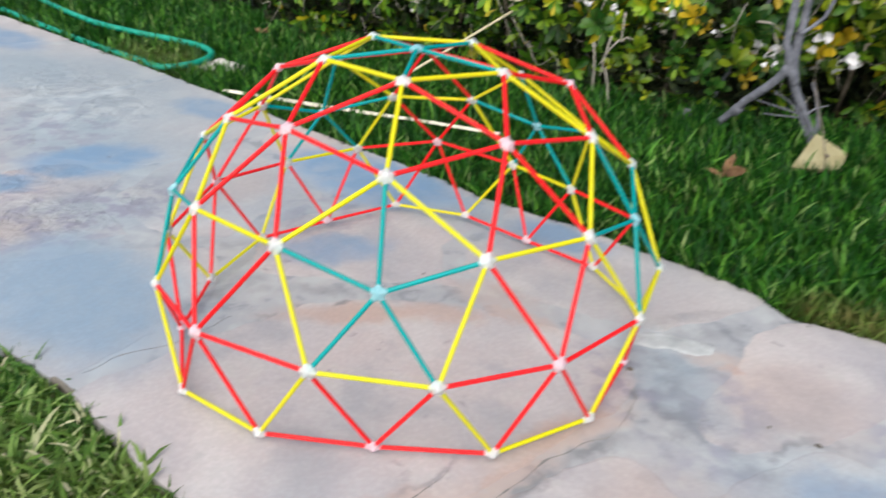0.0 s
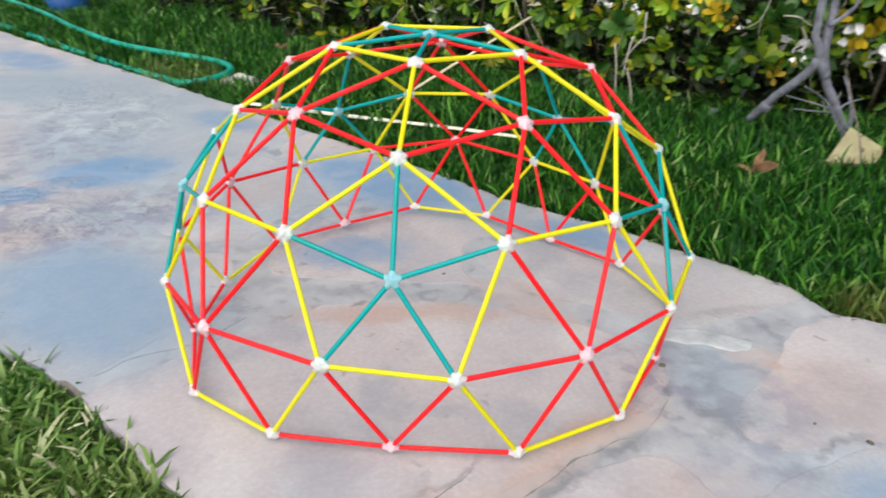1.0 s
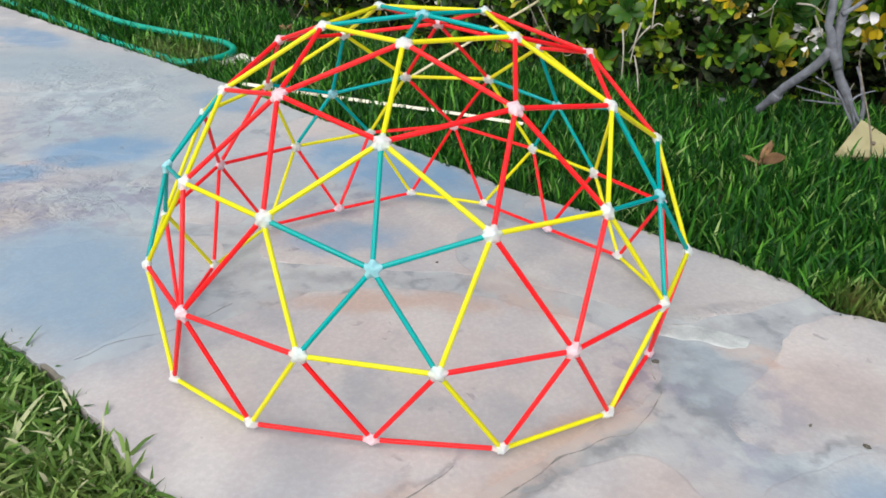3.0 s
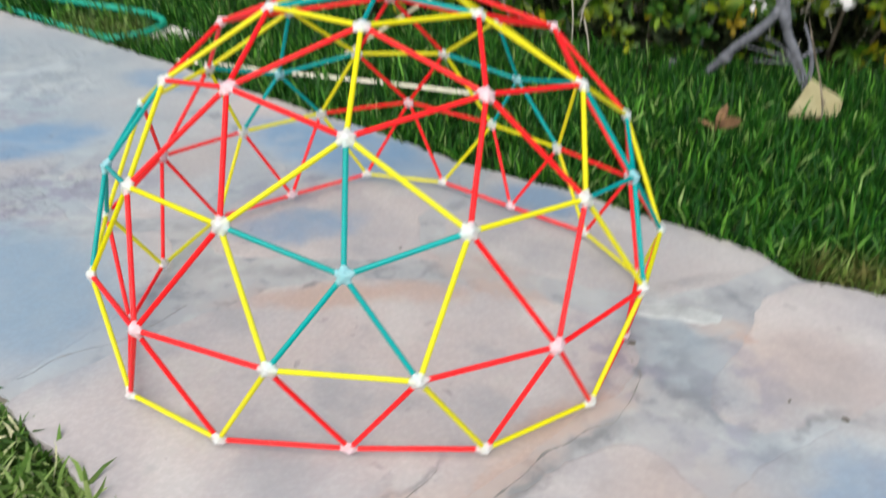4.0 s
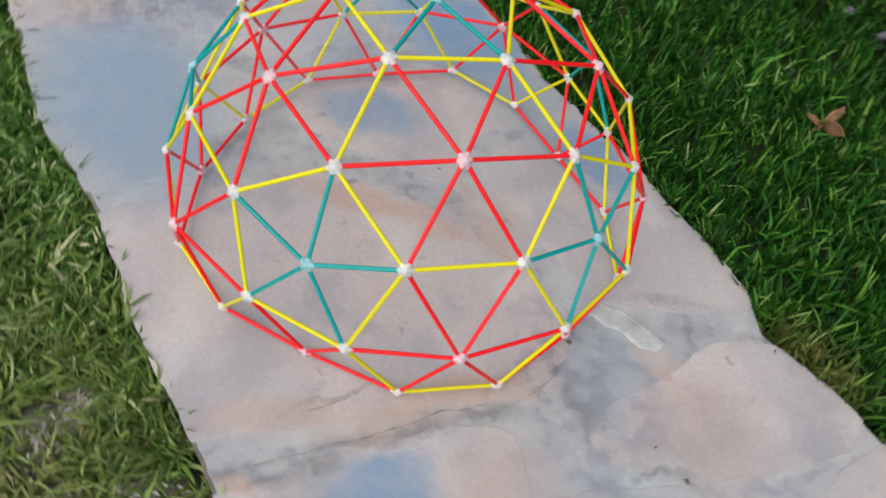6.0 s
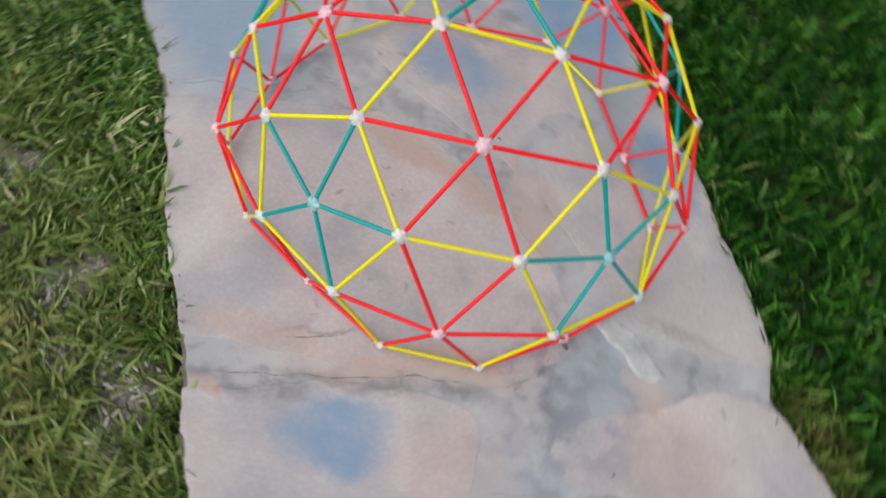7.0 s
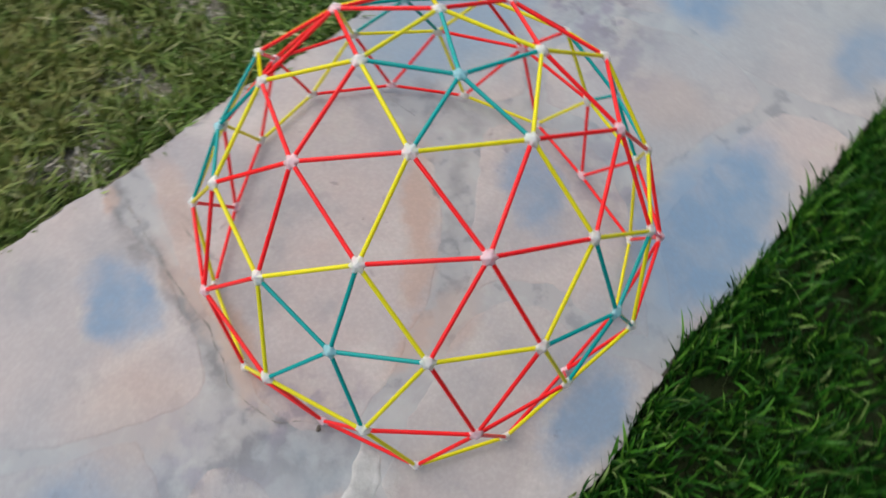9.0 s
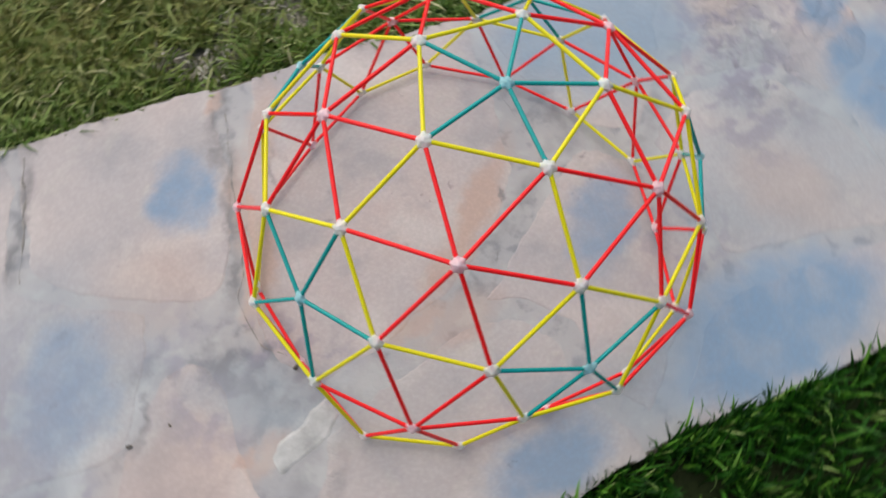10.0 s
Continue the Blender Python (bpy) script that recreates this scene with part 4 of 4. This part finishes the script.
stem("stump", [(-0.265, 0.17, 0.0), (-0.262, 0.17, 0.05), (-0.26, 0.172, 0.07)], 0.011, 0.009, BARK, bare_tree)


def tree_leaves():
    rng = np.random.default_rng(77)
    poses_ = []
    for _ in range(150):
        c = Vector((rng.uniform(-0.05, 0.42), rng.uniform(0.0, 0.32), rng.uniform(0.20, 0.80)))
        if c.x < 0.06 and c.z < 0.45:
            continue
        poses_ += rosette_poses(rng, c, Vector((rng.normal(0, 0.4), -0.5, 0.8)), rng.uniform(0.04, 0.065), 7)
    tagged(part("foliage", scatter("foliage", LEAF_SHAPE, LEAF_FACES, poses_, RIPE_LEAF), bare_tree), kind="stuff")


tree_leaves()

# ---------------------------------------------------------------- things on the grass
garden_hose = new("garden_hose", solid("garden_hose", *tube([p + Vector((0, 0, 0.010)) for p in hose_run], 0.0096, 12), HOSE, True))
tagged(garden_hose, "teal green rubber garden hose looped on the grass", "hose")


def flat_stick(points, wide, thick):
    verts, faces = [], []
    pts = spline(points, 16)
    for i, p in enumerate(pts):
        way = (pts[min(i + 1, 15)] - pts[max(i - 1, 0)]).normalized()
        side = way.cross(Vector((0, 0, 1))).normalized() * wide / 2 * (0.72 + 0.28 * math.sin(math.pi * min(1, (i + 2) / 10)))
        up = Vector((0, 0, thick / 2))
        verts += [p - side - up * 0.4, p - side * 0.8 + up * 0.5, p + up, p + side * 0.8 + up * 0.5, p + side - up * 0.4, p - up]
    for i in range(15):
        for k in range(6):
            a, b = i * 6 + k, i * 6 + (k + 1) % 6
            faces.append((a, b, b + 6, a + 6))
    faces += [(5, 4, 3, 2, 1, 0), tuple(range(90, 96))]
    return verts, faces


stick = new("flat_stick", solid("flat_stick", *flat_stick([(-0.63, 0.958, 0.000), (-0.31, 0.866, 0.001), (-0.08, 0.809, 0.001), (0.108, 0.758, -0.001)], 0.019, 0.007), BLEACHED))
tagged(stick, "long pale dry flat stick lying on the grass", "stick")
rod_points = [(-0.27, 0.965, -0.015), (-0.24, 0.99, 0.0), (0.09, 1.27, 0.165), (0.42, 1.55, 0.33)]
rod = new("bamboo_cane", solid("bamboo_cane", *tube(spline(rod_points, 20), 0.0035, 8), CANE, True))
tagged(rod, "thin pale bamboo cane leaning from the grass into a shrub", "cane")


def board():
    thing = tagged(new("wood_offcut"), "raw pale yellow wood offcut propped on the grass below the stems", "wood")
    thing.location = (0.806, 0.705, -0.005)
    ring = [Vector(p) for p in ((-0.066, -0.056, 0.008), (0.046, -0.042, 0.006), (0.088, 0.043, 0.013), (0.010, 0.045, 0.057))]
    n = (ring[1] - ring[0]).cross(ring[3] - ring[0]).normalized()
    verts = [p for p in ring] + [p - n * 0.014 for p in ring]
    bm = bmesh.new()
    vs = [bm.verts.new(v) for v in verts]
    for f in [(0, 1, 2, 3), (7, 6, 5, 4), (0, 4, 5, 1), (1, 5, 6, 2), (2, 6, 7, 3), (3, 7, 4, 0)]:
        bm.faces.new([vs[i] for i in f])
    bmesh.ops.bevel(bm, geom=bm.edges[:], offset=0.0015, segments=2, affect="EDGES")
    me = bpy.data.meshes.new("plank")
    bm.to_mesh(me)
    bm.free()
    me.materials.append(BOARD)
    part("plank", me, thing)
    center = (ring[0] + ring[1] + ring[2] * 1.6 + ring[3]) / 4.6 + n * 0.0006
    part("knot", solid("knot", *tube([center - n * 0.004, center + n * 0.0006], 0.0042, 10), KNOT), thing, None, "dark round knot")


board()
weed = new("dry_stalk", solid("dry_stalk", *tube(spline([(0.806, 0.630, -0.036), (0.803, 0.637, 0.02), (0.791, 0.655, 0.075), (0.774, 0.680, 0.13), (0.758, 0.700, 0.185)], 12), [0.0023 - 0.00012 * i for i in range(12)], 7), TWIG, True))
tagged(weed, "thin brown dry stalk growing before the wood offcut", "stalk")


def crumpled_leaf(name, x, y, z, size, turn, seed, label):
    rng = np.random.default_rng(seed)
    verts, faces = [], []
    for k in range(5):
        m = pose(0, 0, 0.004 + 0.003 * k, rng.uniform(-5, 70), rng.uniform(-60, 60), turn + k * 72 + rng.uniform(-25, 25)) @ Matrix.Scale(size * rng.uniform(0.6, 1.0), 4)
        base = len(verts)
        for i in range(7):
            s = i / 6
            w = 0.21 * math.sin(math.pi * (0.12 + 0.86 * s)) ** 0.8
            curl = 0.45 * s * s
            for side in (-1, -0.5, 0, 0.5, 1):
                verts.append(m @ Vector((side * w, s, curl + 0.5 * w * side * side + 0.03 * math.sin(9 * s + 3 * side))))
        for i in range(6):
            for j in range(4):
                a = base + i * 5 + j
                faces.append((a, a + 1, a + 6, a + 5))
    ob = new(name, solid(name, verts, faces, DRY, True))
    mod = ob.modifiers.new("thickness", "SOLIDIFY")
    mod.thickness = 0.0006
    ob.location = (x, y, z)
    return tagged(ob, label, "leaf")


crumpled_leaf("dry_leaf", 0.575, 0.562, 0.004, 0.060, 20, 5, "crumpled reddish brown dry leaf on the grass")
crumpled_leaf("dry_leaf", -0.73, 1.58, -0.004, 0.035, 100, 6, "small tan dry leaf on the grass")


def gravel():
    rng = np.random.default_rng(9)
    shape = [(1, 0, 0), (0, 1, 0), (-1, 0, 0), (0, -1, 0), (0, 0, 0.8), (0, 0, -0.8)]
    faces = [(0, 1, 4), (1, 2, 4), (2, 3, 4), (3, 0, 4), (1, 0, 5), (2, 1, 5), (3, 2, 5), (0, 3, 5)]
    poses_ = []
    for _ in range(420):
        a, d = rng.uniform(0, 6.28), abs(rng.normal(0, 1))
        m = pose(-0.745 + 0.052 * d * math.cos(a), 1.235 + 0.034 * d * math.sin(a), -0.026 + 0.030 * max(0, 1 - d / 1.6), *rng.uniform(0, 360, 3))
        poses_.append(np.array(m @ Matrix.Diagonal((*rng.uniform(0.003, 0.009, 3), 1))))
    me = scatter("gravel", shape, faces, poses_, CHIP)
    me.shade_flat()
    tagged(new("gravel", me), "small heap of pale gravel chips in the grass", "gravel", kind="stuff")


gravel()


def thatch():
    rng = np.random.default_rng(19)
    shape = [(-0.5, -0.12, 0), (0.0, -0.16, 0.05), (0.5, -0.08, 0), (0.5, 0.08, 0), (0.0, 0.15, 0.05), (-0.5, 0.12, 0)]
    faces = [(0, 1, 4, 5), (1, 2, 3, 4)]
    poses_ = []
    for x, y, r in BARE:
        for _ in range(int(5e4 * r * r)):
            a, d = rng.uniform(0, 6.28), r * 0.6 * abs(rng.normal(0, 1))
            m = pose(x + d * math.cos(a), y + 0.8 * d * math.sin(a), -0.034 + rng.uniform(0.0, 0.016), *rng.uniform(-30, 30, 2), rng.uniform(0, 360))
            poses_.append(np.array(m @ Matrix.Diagonal((rng.uniform(0.006, 0.020), rng.uniform(0.006, 0.014), 0.01, 1))))
    tagged(new("dry_thatch", scatter("dry_thatch", shape, faces, poses_, THATCH)), "whitish dry thatch and grit in the lawn's bare spots", "thatch", kind="stuff")


thatch()


def grit():
    for i, (x, y, size) in enumerate(((0.306, -0.094, 0.0050), (0.459, -0.185, 0.0026), (0.508, -0.210, 0.0040), (0.007, 0.108, 0.0026))):
        bm = bmesh.new()
        bmesh.ops.create_icosphere(bm, subdivisions=2, radius=1)
        for v in bm.verts:
            v.co *= 1 + 0.35 * noise.noise(v.co * 1.7 + Vector((i * 5.1, 0, 0)))
            v.co = Vector((v.co.x * size, v.co.y * size * 0.6, v.co.z * size * 0.45))
        me = bpy.data.meshes.new("grit_stone")
        bm.to_mesh(me)
        bm.free()
        me.materials.append(DARK_STONE)
        ob = new("grit_stone", me)
        ob.matrix_world = pose(x, y, -0.0085, 0, 0, 67 * i)
        tagged(ob, "tiny dark grit stone lying on the path", "pebble", "grit on the path")


grit()


def bucket():
    thing = tagged(new("bucket"), "blue plastic bucket standing on the lawn", "bucket")
    thing.location = (-1.98, 2.36, -0.036)
    profile = [(0.0, 0.0), (0.078, 0.0), (0.080, 0.004), (0.100, 0.185), (0.096, 0.185), (0.077, 0.008), (0.0, 0.008)]
    verts, faces, n = [], [], 24
    for r, z in profile:
        verts += [(r * math.cos(2 * math.pi * k / n), r * math.sin(2 * math.pi * k / n), z) for k in range(n)]
    for i in range(len(profile) - 1):
        for k in range(n):
            a, b = i * n + k, i * n + (k + 1) % n
            faces.append((a, b, b + n, a + n))
    part("body", solid("body", verts, faces, BLUE_PLASTIC, True), thing)
    loop = [(0.102 * math.cos(a), 0.102 * math.sin(a), 0.182) for a in np.linspace(0, 2 * math.pi, 33)]
    part("rim", solid("rim", *tube(loop, 0.005, 8), BLUE_PLASTIC, True), thing)


bucket()

# ---------------------------------------------------------------- the straw dome
R = 0.33


def dome_points():
    """The joints of a three-frequency geodesic dome, by name: apex, five-way hubs u, hex centres f m n, and the thirds between them."""
    def ball(el, az):
        el, az = radians(el), radians(az)
        return Vector((math.cos(el) * math.cos(az), math.cos(el) * math.sin(az), math.sin(el)))

    el = math.degrees(math.atan(0.5))
    top = Vector((0, 0, 1))
    up = [ball(el, -90 + 72 * i) for i in range(5)]
    low = [ball(-el, -54 + 72 * i) for i in range(5)]

    def third(a, b):
        return ((2 * a + b) / 3).normalized()

    v = {"apex": top}
    for i in range(5):
        j, h = (i + 1) % 5, (i - 1) % 5
        v[f"u{i}"], v[f"a{i}"], v[f"b{i}"] = up[i], third(top, up[i]), third(up[i], top)
        v[f"f{i}"], v[f"c{i}"], v[f"d{i}"] = (top + up[i] + up[j]).normalized(), third(up[i], up[j]), third(up[j], up[i])
        v[f"e{i}"], v[f"g{i}"] = third(up[i], low[i]), third(low[i], up[i])
        v[f"h{i}"], v[f"k{i}"] = third(up[i], low[h]), third(low[h], up[i])
        v[f"m{i}"], v[f"n{i}"] = (up[i] + up[j] + low[i]).normalized(), (up[i] + low[i] + low[h]).normalized()
    foot = v["g0"].z
    out = {}
    # The hand-made dome sags a little at the top and spreads to an oval; its lowest joints are drawn in to stand flat.
    for name, p in v.items():
        p = Vector((p.x, p.y, p.z - foot))
        if name[0] == "n":
            p = Vector((p.x * 0.91, p.y * 0.91, 0))
        elif name[0] in "gk":
            p = Vector((p.x * 0.975, p.y * 0.975, p.z))
        s = min(1, (1 - p.z / (1 - foot)) * 1.6)
        p = Vector((p.x * (1 + 0.030 * s), p.y * (1 - 0.024 * s), p.z - (0.045 if name == "apex" else 0.010 if name[0] == "a" else 0)))
        out[name] = p * R
    # Joints that were glued a few millimetres off.
    for name, off in {"a0": (3, 3, 1), "a1": (3, -1, -4), "a2": (0, -2, -1), "a4": (5, 1, -1), "apex": (4, 2, 0), "b0": (3, 2, 3), "b1": (1, 1, 2), "b2": (0, -2, 3), "b3": (-5, 4, 9),
                      "b4": (1, 8, -5), "c0": (0, 0, 5), "c1": (-2, 1, 7), "c2": (-6, 1, 2), "c3": (-2, 3, 12), "d0": (-3, 2, -1), "d1": (-3, -1, 4), "d3": (-1, 5, 7), "d4": (6, -2, 5),
                      "e0": (1, -2, -1), "e3": (10, 5, 7), "e4": (1, -8, 0), "f0": (2, 2, -1), "f1": (5, 1, 4), "f2": (-7, 1, 4), "f3": (6, -9, 6), "f4": (4, 0, 1), "g0": (-3, 2, 0),
                      "g1": (10, 7, 0), "g2": (-8, 2, 3), "g3": (9, 8, 4), "g4": (-5, -17, 2), "h0": (4, 2, 2), "h2": (-16, -8, -1), "h3": (3, 4, 10), "k2": (-6, 1, 0), "k3": (-5, 24, 4),
                      "k4": (14, -3, 0), "m0": (-3, -4, -4), "m2": (3, 7, 16), "m3": (2, 7, 10), "m4": (-2, -12, 4), "n0": (-2, 1, 0), "n1": (8, -1, 0), "n2": (-9, -3, 0), "n3": (-3, 12, 2),
                      "n4": (-13, -9, 0), "u0": (5, 5, -3), "u1": (-7, 5, 1), "u2": (-8, 3, -1)}.items():
        out[name] += Vector(off) / 1000
    return v, out


def straw_mesh(material):
    """A drinking straw of unit length along z: a tube of thin plastic film, open at both ends."""
    n, r = 14, 0.0026
    verts = [(r * math.cos(2 * math.pi * k / n), r * math.sin(2 * math.pi * k / n), z) for z in (0, 1) for k in range(n)]
    faces = [(k, (k + 1) % n, n + (k + 1) % n, n + k) for k in range(n)]
    return solid("straw", verts, faces, material, True)


def glue_blob(center, ends, seed, material):
    """An uneven lump of glue that runs a little way along each straw."""
    bm = bmesh.new()
    bmesh.ops.create_icosphere(bm, subdivisions=3, radius=1)
    ways = [(e - center).normalized() for e in ends]
    for v in bm.verts:
        d = v.co.normalized()
        lobe = max((max(0, d.dot(w)) ** 9 for w in ways), default=0)
        r = 0.0054 + 0.0062 * lobe + 0.0018 * noise.noise(d * 2.1 + Vector((seed * 3.3, 0, 0)))
        v.co = d * r
    me = bpy.data.meshes.new("glue_joint")
    bm.to_mesh(me)
    bm.free()
    me.materials.append(material)
    me.shade_smooth()
    return me


def build_dome():
    dome = tagged(new("geodesic_dome"), "geodesic dome of red, yellow and teal straws on flagstones", "dome model")
    ideal, at = dome_points()
    names = list(at)
    meshes = {"teal": straw_mesh(TEAL), "yellow": straw_mesh(YELLOW), "red": straw_mesh(RED)}
    joined = {n: [] for n in names}
    pairs = [(a, b) for i, a in enumerate(names) for b in names[:i] if (ideal[a] - ideal[b]).length < 0.5]
    for a, b in pairs:
        kinds = {a[0] if a != "apex" else "u", b[0] if b != "apex" else "u"}
        colour = "teal" if "u" in kinds else "red" if kinds & set("fmn") else "yellow"
        p, q = at[a], at[b]
        way = (q - p).normalized()
        joined[a].append(q)
        joined[b].append(p)
        start, length = p + way * 0.004, (q - p).length - 0.008
        m = Matrix.Translation(start) @ way.to_track_quat("Z", "Y").to_matrix().to_4x4() @ Matrix.Diagonal((1, 1, length, 1))
        part("straw", meshes[colour], dome, m, f"{colour} plastic drinking straw")
    for i, n in enumerate(names):
        part("glue_joint", glue_blob(at[n], joined[n], i, GLUE_TEAL if n[0] == "u" or n == "apex" else GLUE_RED if n[0] in "fmn" else GLUE), dome, Matrix.Translation(at[n]), "lump of whitish hot glue")
    return dome


build_dome()
